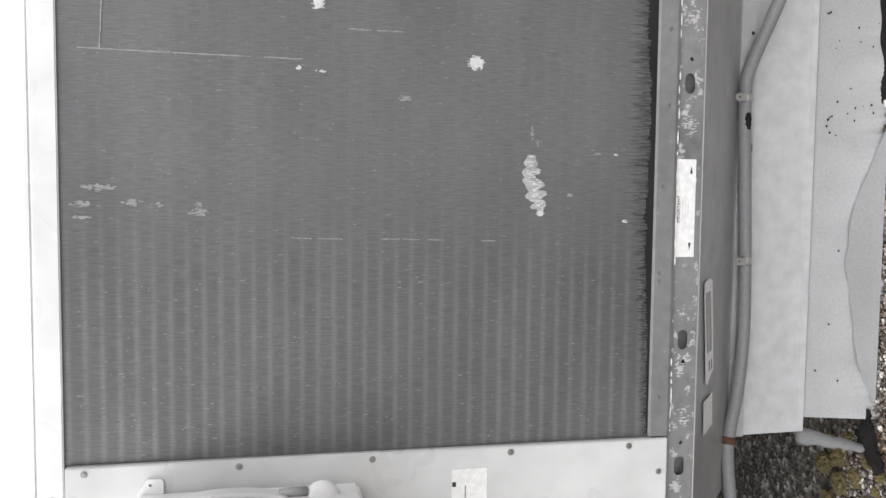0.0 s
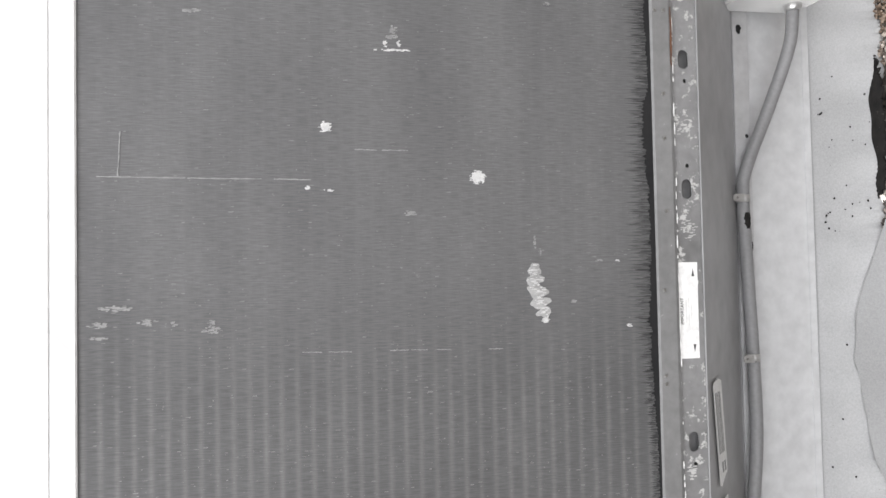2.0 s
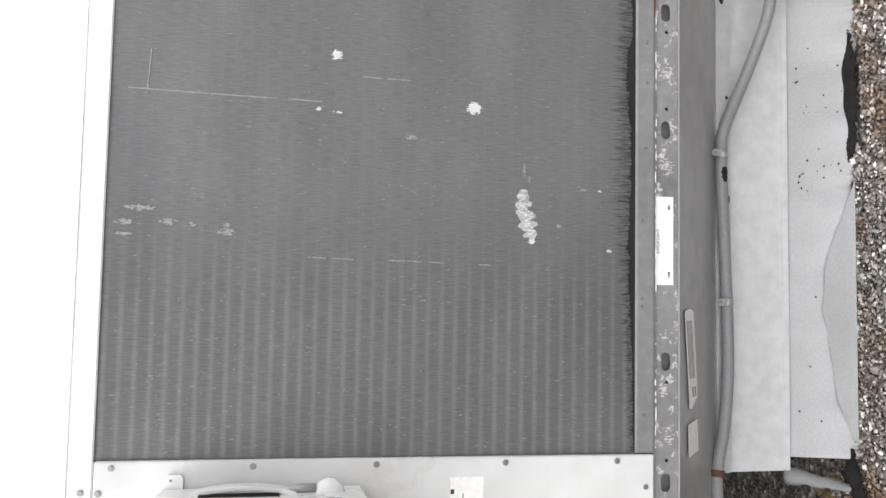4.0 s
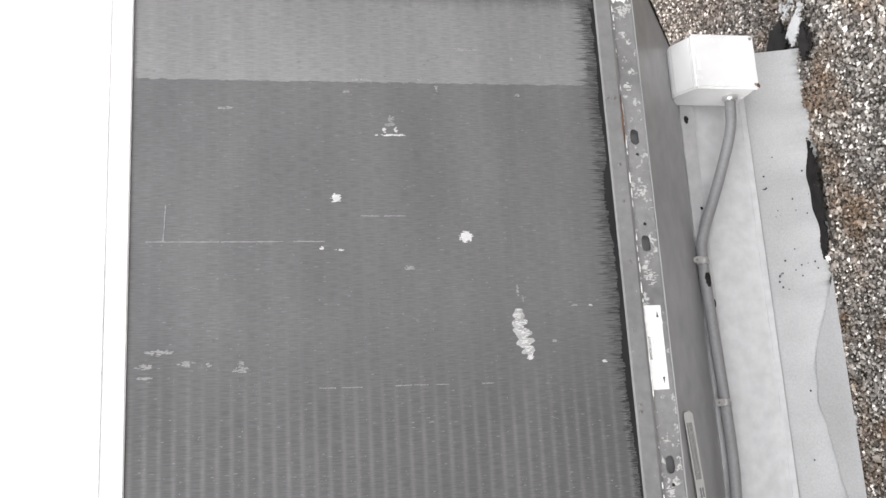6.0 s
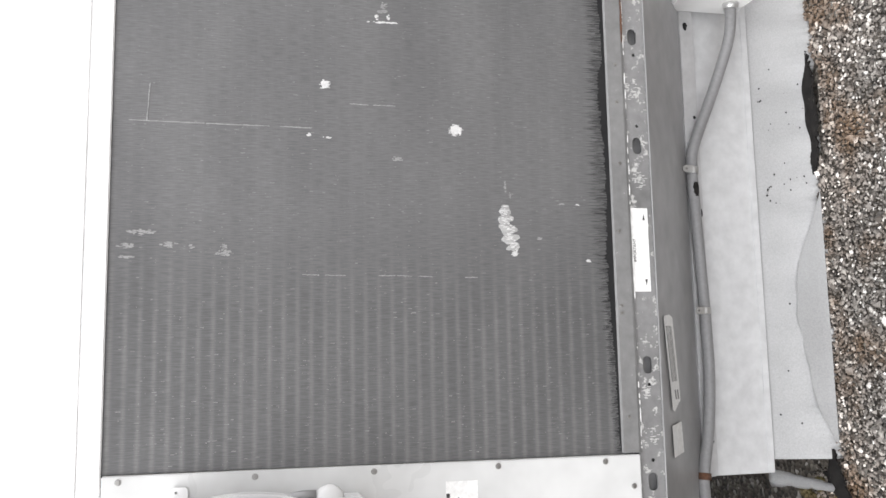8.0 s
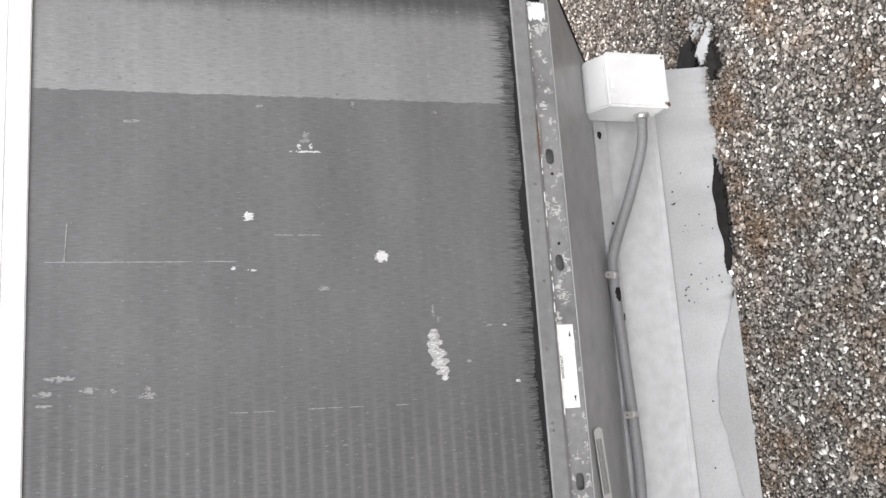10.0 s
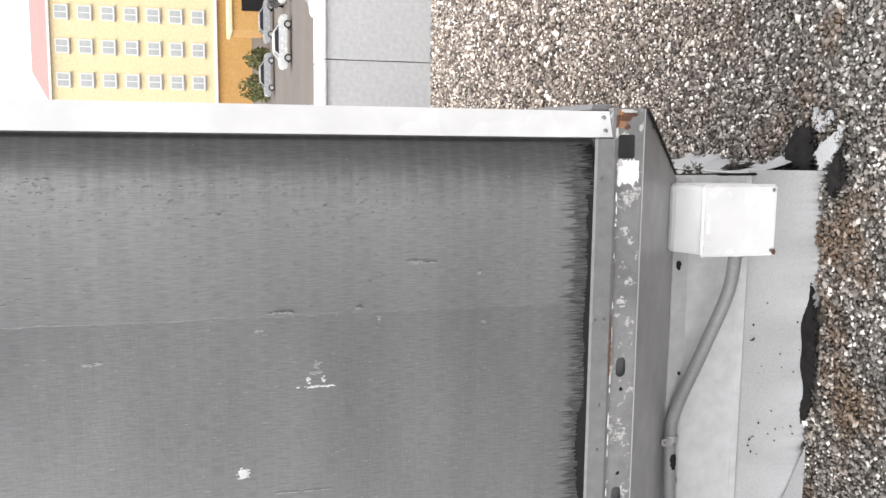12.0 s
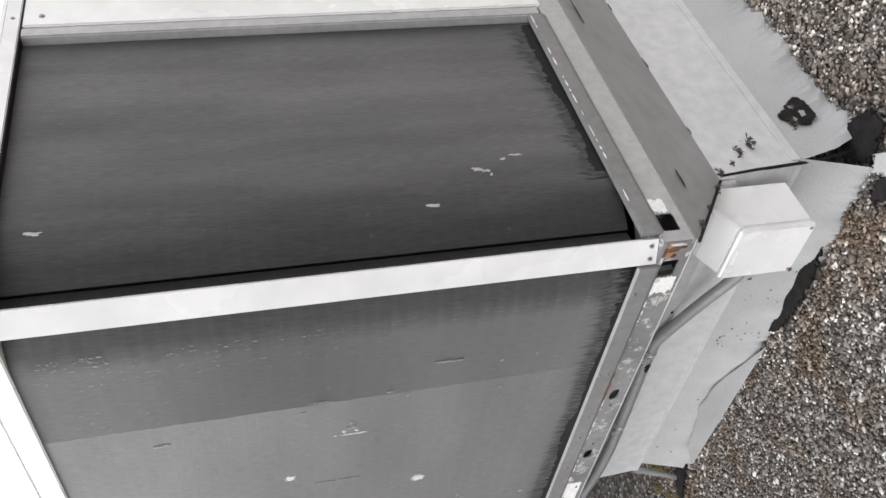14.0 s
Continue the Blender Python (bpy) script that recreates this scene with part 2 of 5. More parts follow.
    t.links.new(lean, comb.inputs["X" if along == "X" else "Y"])
    geo = t.nodes.new("ShaderNodeNewGeometry")
    b = t.nodes.new("ShaderNodeBump")
    b.inputs["Strength"].default_value, b.inputs["Distance"].default_value = 0.35, 0.001
    t.links.new(fleck, b.inputs["Height"])
    add = t.nodes.new("ShaderNodeVectorMath")
    t.links.new(b.outputs[0], add.inputs[0])
    t.links.new(comb.outputs[0], add.inputs[1])
    nrm = t.nodes.new("ShaderNodeVectorMath")
    nrm.operation = "NORMALIZE"
    t.links.new(add.outputs[0], nrm.inputs[0])
    t.links.new(nrm.outputs[0], p.inputs["Normal"])
    return m


M_FIN_A = fin_material("coil_fins_front", "X", -0.263)
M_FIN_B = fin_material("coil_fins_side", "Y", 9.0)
M_FIN_B.node_tree.nodes["Principled BSDF"].inputs["Roughness"].default_value = 0.56


def gravel_material():
    m, t, p = shader("roof_gravel", 0.55)
    g = t.nodes.new("ShaderNodeNewGeometry")
    c = ramp(t, g.outputs["Random Per Island"], [(0.0, (0.035, 0.032, 0.029)), (0.25, (0.108, 0.098, 0.088)), (0.5, (0.190, 0.174, 0.158)),
                                                 (0.74, (0.270, 0.250, 0.230)), (0.87, (0.40, 0.38, 0.352)), (0.925, (0.64, 0.62, 0.585)), (1.0, (0.80, 0.79, 0.77))])
    v = coords(t)
    damp = t.nodes.new("ShaderNodeSeparateXYZ")
    t.links.new(v, damp.inputs[0])
    a = ramp(t, noise_of(t, v, 4.5, 4), [(0.50, (0, 0, 0)), (0.66, (0.72, 0.72, 0.72))])
    a = mixed(t, 1.0, a, ramp(t, damp.outputs["Y"], [(0.25, (1, 1, 1)), (0.7, (0.12, 0.12, 0.12))]), "MULTIPLY")
    c = mixed(t, a, c, mixed(t, 0.7, c, (0.30, 0.15, 0.05), "MULTIPLY"))
    c = mixed(t, a, c, mixed(t, 0.5, c, (0.22, 0.13, 0.06)))
    c = mixed(t, 1.0, c, ramp(t, noise_of(t, v, 300, 3), [(0.3, (0.8, 0.8, 0.8)), (0.7, (1.15, 1.15, 1.15))]), "MULTIPLY")
    # open roof looks brighter at a grazing angle: put into colour as paler gravel
    sp = t.nodes.new("ShaderNodeSeparateXYZ")
    t.links.new(v, sp.inputs[0])
    far_bright = t.nodes.new("ShaderNodeMath")
    far_bright.operation = "MULTIPLY_ADD"
    far_bright.inputs[1].default_value = 0.22
    open_roof = t.nodes.new("ShaderNodeMath")
    open_roof.operation = "MULTIPLY_ADD"
    open_roof.inputs[1].default_value = 0.35
    t.links.new(sp.outputs["X"], open_roof.inputs[0])
    t.links.new(sp.outputs["Y"], open_roof.inputs[2])
    t.links.new(open_roof.outputs[0], far_bright.inputs[0])
    t.links.new(noise_of(t, v, 0.9, 3), far_bright.inputs[2])
    pale = ramp(t, far_bright.outputs[0], [(0.42, (0, 0, 0)), (0.88, (1, 1, 1))])
    c = mixed(t, pale, c, mixed(t, 1.0, c, (2.40, 2.20, 2.06), "MULTIPLY"))
    t.links.new(c, p.inputs["Base Color"])
    bump(t, p, noise_of(t, v, 500, 3), 0.3, 0.001)
    return m


M_GRAVEL = gravel_material()


def bed_material():
    m, t, p = shader("gravel_bed", 0.9)
    v = coords(t)
    vo = t.nodes.new("ShaderNodeTexVoronoi")
    vo.inputs["Scale"].default_value = 85
    t.links.new(v, vo.inputs["Vector"])
    sepc = t.nodes.new("ShaderNodeSeparateColor")
    t.links.new(vo.outputs["Color"], sepc.inputs[0])
    c = ramp(t, sepc.outputs[0], [(0.0, (0.03, 0.027, 0.024)), (0.5, (0.10, 0.085, 0.07)), (0.85, (0.22, 0.2, 0.17)), (1.0, (0.5, 0.48, 0.45))])
    t.links.new(c, p.inputs["Base Color"])
    bump(t, p, vo.outputs["Distance"], 0.8, 0.006)
    return m


M_BED = bed_material()

# ---- mesh helpers ----


def part(name, bm, material, parent=None, label=""):
    me = bpy.data.meshes.new(name)
    bm.normal_update()
    bm.to_mesh(me)
    bm.free()
    me.materials.append(material)
    ob = new(name, me)
    if parent:
        ob.parent = parent
    if label:
        tagged(ob, label)
    return ob


def empty(name, label, category, group="", kind="", at=(0, 0, 0)):
    ob = new(name)
    ob.location = at
    ob.empty_display_size = 0.05
    return tagged(ob, label, category, group, kind)


def box_bm(x0, x1, y0, y1, z0, z1, bevel=0.0, seg=2):
    bm = bmesh.new()
    bmesh.ops.create_cube(bm, size=1)
    for v in bm.verts:
        v.co = Vector(((x0 + x1) / 2 + v.co.x * (x1 - x0), (y0 + y1) / 2 + v.co.y * (y1 - y0), (z0 + z1) / 2 + v.co.z * (z1 - z0)))
    if bevel:
        bmesh.ops.bevel(bm, geom=bm.edges[:], offset=bevel, segments=seg, affect="EDGES", clamp_overlap=True)
    return bm


def prism(profile, axis, a, b, bm=None):
    """A closed profile of (across, z) points drawn along 'X' or 'Y' from a to b."""
    bm = bm or bmesh.new()

    def co(u, z, w):
        return (w, u, z) if axis == "X" else (u, w, z)
    lo = [bm.verts.new(co(u, z, a)) for u, z in profile]
    hi = [bm.verts.new(co(u, z, b)) for u, z in profile]
    n = len(profile)
    for i in range(n):
        bm.faces.new((lo[i], lo[(i + 1) % n], hi[(i + 1) % n], hi[i]))
    bm.faces.new(lo[::-1])
    bm.faces.new(hi)
    bmesh.ops.recalc_face_normals(bm, faces=bm.faces[:])
    return bm


def plate(outline, holes, thick, place):
    """A sheet with openings. outline and holes: (u, v) loops; place(u, v, w) gives the point w behind the front."""
    bm = bmesh.new()
    edges = []
    for loop in (outline, *holes):
        vs = [bm.verts.new((u, v, 0)) for u, v in loop]
        edges += [bm.edges.new((vs[i], vs[(i + 1) % len(vs)])) for i in range(len(vs))]
    bmesh.ops.triangle_fill(bm, use_beauty=True, use_dissolve=False, edges=edges)
    out = bmesh.ops.extrude_face_region(bm, geom=bm.faces[:])
    for v in (g for g in out["geom"] if isinstance(g, bmesh.types.BMVert)):
        v.co.z = thick
    for v in bm.verts:
        v.co = Vector(place(*v.co))
    bmesh.ops.recalc_face_normals(bm, faces=bm.faces[:])
    return bm


def slot(u, v, wu, wv, n=14):
    """A rounded oblong opening."""
    r = min(wu, wv) / 2
    pts = []
    for i in range(n):
        a = 2 * math.pi * i / n
        cx = math.copysign(max(wu / 2 - r, 0), math.cos(a)) if wu > wv else 0
        cy = math.copysign(max(wv / 2 - r, 0), math.sin(a)) if wv > wu else 0
        pts.append((u + cx + r * math.cos(a), v + cy + r * math.sin(a)))
    return pts


def tube(points, radius, sides=12, caps=True):
    """A round bar along a line of points."""
    bm = bmesh.new()
    pts = [Vector(p) for p in points]
    rings = []
    up = Vector((0, 0, 1))
    for i, p in enumerate(pts):
        d = (pts[min(i + 1, len(pts) - 1)] - pts[max(i - 1, 0)]).normalized()
        side = d.cross(up)
        side = side.normalized() if side.length > 0.05 else Vector((1, 0, 0))
        other = side.cross(d).normalized()
        r = radius[i] if isinstance(radius, (list, tuple)) else radius
        rings.append([bm.verts.new(p + r * (math.cos(2 * math.pi * k / sides) * side + math.sin(2 * math.pi * k / sides) * other)) for k in range(sides)])
    for a, b in zip(rings, rings[1:]):
        for k in range(sides):
            f = bm.faces.new((a[k], a[(k + 1) % sides], b[(k + 1) % sides], b[k]))
            f.smooth = True
    if caps:
        bm.faces.new(rings[0][::-1])
        bm.faces.new(rings[-1])
    bmesh.ops.recalc_face_normals(bm, faces=bm.faces[:])
    return bm


def smooth_line(points, n=6):
    """Catmull-Rom through the points."""
    p = [Vector(q) for q in points]
    p = [2 * p[0] - p[1], *p, 2 * p[-1] - p[-2]]
    out = []
    for i in range(1, len(p) - 2):
        for k in range(n):
            s = k / n
            out.append(0.5 * (2 * p[i] + (p[i + 1] - p[i - 1]) * s + (2 * p[i - 1] - 5 * p[i] + 4 * p[i + 1] - p[i + 2]) * s * s + (3 * p[i] - p[i - 1] - 3 * p[i + 1] + p[i + 2]) * s ** 3))
    out.append(p[-2])
    return out


def screw_bm(r=0.005, h=0.004):
    """A hex-washer screw head, its axis along -y."""
    bm = bmesh.new()
    for rad, y0, y1, n in ((r * 1.45, 0.0, -h * 0.35, 14), (r, -h * 0.35, -h, 6)):
        lo = [bm.verts.new((rad * math.cos(2 * math.pi * i / n), y0, rad * math.sin(2 * math.pi * i / n))) for i in range(n)]
        hi = [bm.verts.new((0.92 * rad * math.cos(2 * math.pi * i / n), y1, 0.92 * rad * math.sin(2 * math.pi * i / n))) for i in range(n)]
        for i in range(n):
            bm.faces.new((lo[i], lo[(i + 1) % n], hi[(i + 1) % n], hi[i]))
        bm.faces.new(hi)
    bmesh.ops.recalc_face_normals(bm, faces=bm.faces[:])
    return bm


SCREW = bpy.data.meshes.new("screw")
_b = screw_bm()
_b.to_mesh(SCREW)
_b.free()
SCREW.materials.append(M_SCREW)


def screw(parent, x, y, z, facing="A", size=1.0):
    ob = new("screw", SCREW)
    ob.parent = parent
    ob.matrix_basis = pose(x, y, z, 0, 0, 0 if facing == "A" else 90 if facing == "B" else 45) @ Matrix.Scale(size, 4)
    return ob


def blot(cx, cz, w, h, seed, place, lift=0.0, rag=0.25, n=22, thick=0.0012):
    """An irregular thin patch; place(u, v, w)."""
    rnd = random.Random(seed)
    waves = [(k, rnd.uniform(0, 6.28), rnd.uniform(0.4, 1.0) / k ** 0.7) for k in (2, 3, 4, 5, 7)]
    n = n * 2
    pts = []
    for i in range(n):
        a = 2 * math.pi * i / n
        r = 1 + rag * 0.55 * sum(q * math.sin(k * a + f) for k, f, q in waves) + rnd.uniform(-0.12, 0.12) * rag
        r = max(r, 0.25)
        pts.append((cx + w / 2 * r * math.cos(a), cz + h / 2 * r * math.sin(a)))
    return plate(pts, [], -thick, place)


def slivers(cx, cz, w, h, seed, count, y):
    """A cluster of crushed fin edges: thin upright chips within an ellipse on the plane at y."""
    rnd = random.Random(seed)
    bm = bmesh.new()
    for i in range(count):
        a, r = rnd.uniform(0, 6.28), rnd.random() ** 0.85
        x, z = cx + w / 2 * r * math.cos(a), cz + h / 2 * r * math.sin(a)
        hw, hh = rnd.uniform(0.0004, 0.0013), min(rnd.uniform(0.001, 0.0045), h * 0.28)
        k = rnd.uniform(0.0004, 0.0014)
        front = [bm.verts.new((x + p * hw, y - k, z + q * hh)) for p, q in ((-1, -0.7), (1, -1), (0.8, 0.8), (-0.7, 1))]
        back = [bm.verts.new((x + p * hw, y + 0.0008, z + q * hh)) for p, q in ((-1, -0.7), (1, -1), (0.8, 0.8), (-0.7, 1))]
        bm.faces.new(front)
        for e in range(4):
            bm.faces.new((front[e], back[e], back[(e + 1) % 4], front[(e + 1) % 4]))
    bmesh.ops.recalc_face_normals(bm, faces=bm.faces[:])
    return bm


def text_mesh(word, size, material, parent, m, name="lettering"):
    cu = bpy.data.curves.new("lettering", "FONT")
    cu.body, cu.size, cu.align_x, cu.align_y, cu.extrude = word, size, "CENTER", "CENTER", 0.0002
    tmp = bpy.data.objects.new("lettering", cu)
    scene.collection.objects.link(tmp)
    bpy.context.view_layer.update()
    me = bpy.data.meshes.new_from_object(tmp.evaluated_get(bpy.context.evaluated_depsgraph_get()))
    bpy.data.objects.remove(tmp)
    me.materials.clear()
    me.materials.append(material)
    ob = new(name, me)
    ob.parent = parent
    ob.matrix_basis = m
    return ob


# ---- plan ----
YA, XB = -0.068, 0.058           # rail faces: front and side
COIL_Y, COIL_X = -0.066, 0.044   # coil faces
PANEL_X = -1.241                 # where the front coil ends and the white panel begins
Z_RAIL0, Z_RAIL1, Z_FL = 0.560, 0.612, 0.645
Z_TOP = 1.613
BACK_Y = 2.3                     # far end of the unit's side
LEFT_X = -2.9
CURB_Y, CURB_X = 0.205, -0.068   # curb faces
CURB_END = -1.33
APRON_A, APRON_B = 0.0405, 0.026   # how far the membrane aprons spread from the curb
face_a = lambda y: (lambda u, v, w: (u, y + w, v))
face_b = lambda x: (lambda u, v, w: (x - w, u, v))

# ---- roof, street, parapet ----
ground = part("ground", box_bm(-900, 900, -900, 900, -6.6, -6.0), M_ASPHALT)
tagged(ground, "brown-grey paved street level around the building", "ground", kind="structure")
grass = part("lawn", box_bm(-150, 220, 16, 34, -6.0, -5.92), M_GRASS)
tagged(grass, "strip of dull winter grass along the street", "lawn", kind="structure")
lawn2 = part("lawn", box_bm(48, 200, 96, 130, -6.0, -5.9), M_GRASS)
tagged(lawn2, "wide lawn below the bare trees", "lawn", kind="structure")
roof = part("floor", box_bm(-14, 14, -14, 3.9, -6.0, -0.004), M_BED)
tagged(roof, "flat roof bedded with brown and grey gravel", "roof", kind="structure")

PARAPET_Y, PARAPET_H = 3.45, 0.60
parapet = empty("wall_north", "low parapet clad in pale grey sheet metal", "parapet", kind="structure")
for i in range(14):
    x0 = 0.425 + 1.38 * (i - 7)
    part("panel", box_bm(x0 + 0.002, x0 + 1.378, PARAPET_Y, PARAPET_Y + 0.05, 0.0, PARAPET_H, 0.003), M_PARAPET, parent=parapet)
    part("coping", box_bm(x0 + 0.001, x0 + 1.379, PARAPET_Y - 0.02, PARAPET_Y + 0.38, PARAPET_H + 0.001, PARAPET_H + 0.022, 0.005), M_WHITE, parent=parapet)
part("core", box_bm(-14, 14, PARAPET_Y + 0.052, PARAPET_Y + 0.36, -0.003, PARAPET_H), M_PARAPET, parent=parapet)


def stones(name, spots, size, seed, label):
    """Crushed stones as one mesh: spots is an n x 2 array, size a mean width."""
    rng = np.random.default_rng(seed)
    n = len(spots)
    base = np.array([(1, 0, 0), (-1, 0, 0), (0, 1, 0), (0, -1, 0), (0, 0, 1), (0, 0, -1)], float)
    tri = np.array([(0, 2, 4), (2, 1, 4), (1, 3, 4), (3, 0, 4), (2, 0, 5), (1, 2, 5), (3, 1, 5), (0, 3, 5)])
    v = base[None] + rng.uniform(-0.38, 0.38, (n, 6, 3))
    s = size * rng.lognormal(0, 0.28, (n, 1, 1)) * 0.5
    v = v * s * rng.uniform(0.75, 1.3, (n, 1, 3)) * np.array((1, 1, 0.75))
    a = rng.uniform(0, 2 * np.pi, n)
    c, d = np.cos(a)[:, None], np.sin(a)[:, None]
    x, y = v[..., 0] * c - v[..., 1] * d, v[..., 0] * d + v[..., 1] * c
    v[..., 0], v[..., 1] = x + spots[:, :1], y + spots[:, 1:]
    v[..., 2] += rng.uniform(0.0, 0.6, (n, 1)) * size * 0.6
    f = (tri[None] + 6 * np.arange(n)[:, None, None]).reshape(-1, 3)
    me = bpy.data.meshes.new(name)
    me.from_pydata(v.reshape(-1, 3).tolist(), [], f.tolist())
    me.materials.append(M_GRAVEL)
    me.polygons.foreach_set("use_smooth", rng.random(n).repeat(8) < 0.6)
    return tagged(new(name, me), label, "gravel", kind="stuff")


def scatter(x0, x1, y0, y1, pitch, seed, keep):
    rng = np.random.default_rng(seed)
    gx, gy = np.meshgrid(np.arange(x0, x1, pitch), np.arange(y0, y1, pitch))
    p = np.stack([gx.ravel(), gy.ravel()], 1) + rng.uniform(-0.5, 0.5, (gx.size, 2)) * pitch
    return p[keep(p[:, 0], p[:, 1])]


def off_curb(x, y):
    return ~((y > 0.178) & (x < -0.05) & (x > CURB_END)) & ~((y > 0.27) & (x < -0.043)) & ~((y > 0.142) & (x < -0.32) & (x > -0.58)) & ~((x < CURB_END) & (y > 0.9))


near = scatter(-1.95, 1.35, -0.7, 1.6, 0.0082, 1, off_curb)
stones("gravel", near, 0.0096, 2, "loose crushed gravel in brown, grey and white")
far = scatter(-0.05, 6.0, -0.6, 3.5, 0.0128, 3, lambda x, y: ~((x < 1.35) & (y < 1.6)))
stones("gravel", far, 0.0145, 4, "loose crushed gravel in brown, grey and white")

# ---- roof curb and flashing ----
curb = empty("curb", "raised roof curb wrapped in pale grey flashing", "roof curb", kind="structure")
CURB_FACE = [(0.185, 0.352), (0.187, 0.312), (0.197, 0.309), (0.203, 0.153)]
part("flashing", prism([(y, z) for y, z in CURB_FACE] + [(0.30, 0.153), (0.30, 0.352)], "X", CURB_END, CURB_X + 0.001), M_CURB, curb, "smooth pale grey metal flashing")
part("flashing", prism([(CURB_X - 0.001 + 0.004, 0.352), (CURB_X + 0.002, 0.155), (CURB_X - 0.12, 0.155), (CURB_X - 0.12, 0.352)], "Y", 0.302, 1.95), M_CURB, curb)
part("flashing", prism([(0.187, 0.352), (0.207, 0.155), (0.302, 0.155), (0.302, 0.352)], "X", CURB_X - 0.118, CURB_X + 0.0025), M_CURB, curb)
part("drip_edge", box_bm(CURB_END + 0.001, CURB_X - 0.001, 0.1995, 0.2025, 0.1535, 0.170, 0.001), M_CURB, curb)
part("drip_edge", box_bm(CURB_X + 0.0035, CURB_X + 0.0065, 0.215, 1.95, 0.150, 0.170, 0.001), M_CURB, curb)
part("nailer", box_bm(CURB_END + 0.003, -0.07, 0.176, 0.1845, 0.312, 0.348, 0.001), M_NAILER, curb, "narrow grey fixing strip below the skirt")


def ragged(name, inner, outer, n, seed, up=0.155, down=0.006, swap=False, rough=0.018, lo=0.0, hi=1.0, a=0.0, b=1.0):
    """A membrane apron from the curb's foot down to the gravel with a torn outer edge, along x or y from a to b."""
    rnd = random.Random(seed)
    bm = bmesh.new()
    rows = []
    wave = [rnd.uniform(0, 6.28) for _ in range(4)]
    for i in range(n + 1):
        s = i / n
        w = a + (b - a) * s
        soft_e = outer + rough * (math.sin(5 * s * 6.28 + wave[0]) * 0.35 + math.sin(13 * s * 6.28 + wave[1]) * 0.25)
        e = soft_e + rnd.uniform(-0.3, 0.3) * rough
        pts = []
        for k, (q, z) in enumerate(((0, up), (0.04, up - 0.006), (0.55, down + 0.062), (0.86, down + 0.016), (1.0, down), (1.0, down - 0.014))):
            u = inner + ((e if k > 3 else soft_e) - inner) * q
            if swap:
                a0 = (0.214, 0.214, 0.224, 0.242, a, a)[k]
                w = a0 + (b - a0) * s
            z2 = z + (0.0012 * math.sin(5 * w + k) if 0 < k < 5 else 0)
            pts.append(bm.verts.new((u, w, z2) if swap else (w, u, z2)))
        rows.append(pts)
    for r0, r1 in zip(rows, rows[1:]):
        for k in range(5):
            f = bm.faces.new((r0[k], r0[k + 1], r1[k + 1], r1[k]))
            f.smooth = k < 4
    bmesh.ops.recalc_face_normals(bm, faces=bm.faces[:])
    return bm


mem_a = part("membrane", ragged("membrane", 0.2105, 0.170, 260, 5, a=CURB_END + 0.03, b=-0.055, rough=0.017), M_MEMBRANE)
tagged(mem_a, "light grey roofing membrane apron with a torn edge on the gravel", "membrane", kind="structure")
mem_b = part("membrane", ragged("membrane", CURB_X + 0.003, -0.039, 190, 8, swap=True, a=0.272, b=1.95, rough=0.02), M_MEMBRANE)
tagged(mem_b, "light grey roofing membrane with a ragged edge beside the curb", "membrane", kind="structure")


rnd = random.Random(14)
for i in range(34):
    u = rnd.choice((rnd.uniform(-0.50, -0.34), rnd.uniform(-0.72, -0.58), rnd.uniform(-1.25, -0.2)))
    s = rnd.uniform(0.0022, 0.005)
    part("tar_spot", blot(u, rnd.uniform(0.12, 0.92), s, s * 6, 700 + i, lambda p, q, w: (p, 0.2105 - APRON_A * q - 0.0022 + w, 0.153 - 0.145 * q + 0.0008), rag=0.4, n=6, thick=0.0006), M_TAR, mem_a)


def apron(q):
    """Height of the front apron, q of the way out from the curb."""
    return float(np.interp(q, (0, 0.04, 0.55, 0.86, 1.0), (0.155, 0.149, 0.068, 0.022, 0.006)))


bm = bmesh.new()
rows = []
rnd = random.Random(12)
for i in range(81):
    s = i / 80
    w = -0.66 - 0.60 * s
    inner = float(np.interp(s, (0, 0.14, 0.3, 0.5, 0.7, 0.85, 1), (0.985, 0.78, 0.56, 0.5, 0.62, 0.70, 0.94))) + 0.008 * math.sin(47 * s) + rnd.uniform(-0.004, 0.004)
    qs = [inner + (1.0 - inner) * k / 6 for k in range(7)]
    rows.append([bm.verts.new((w, 0.2105 - APRON_A * q - 0.0022 - 0.0095 * q, apron(q) + 0.002)) for q in qs])
for r0, r1 in zip(rows, rows[1:]):
    for k in range(6):
        bm.faces.new((r0[k], r0[k + 1], r1[k + 1], r1[k]))
part("lap", bm, M_LAP, mem_a, "darker grey lapped strip of membrane")


def flap(name, loop, z, thick, seed, mat, label, category="membrane"):
    """A loose flat piece lying on the gravel, its edge torn."""
    rnd = random.Random(seed)
    pts = []
    for i, (x, y) in enumerate(loop):
        x1, y1 = loop[(i + 1) % len(loop)]
        for k in range(12):
            s = k / 12
            pts.append((x + (x1 - x) * s + rnd.uniform(-0.007, 0.007), y + (y1 - y) * s + rnd.uniform(-0.007, 0.007)))
    bm = plate(pts, [], thick, lambda u, v, w: (u, v, z + w + 0.006 * math.sin(14 * u + 9 * v)))
    return tagged(part(name, bm, mat), label, category, kind="structure")


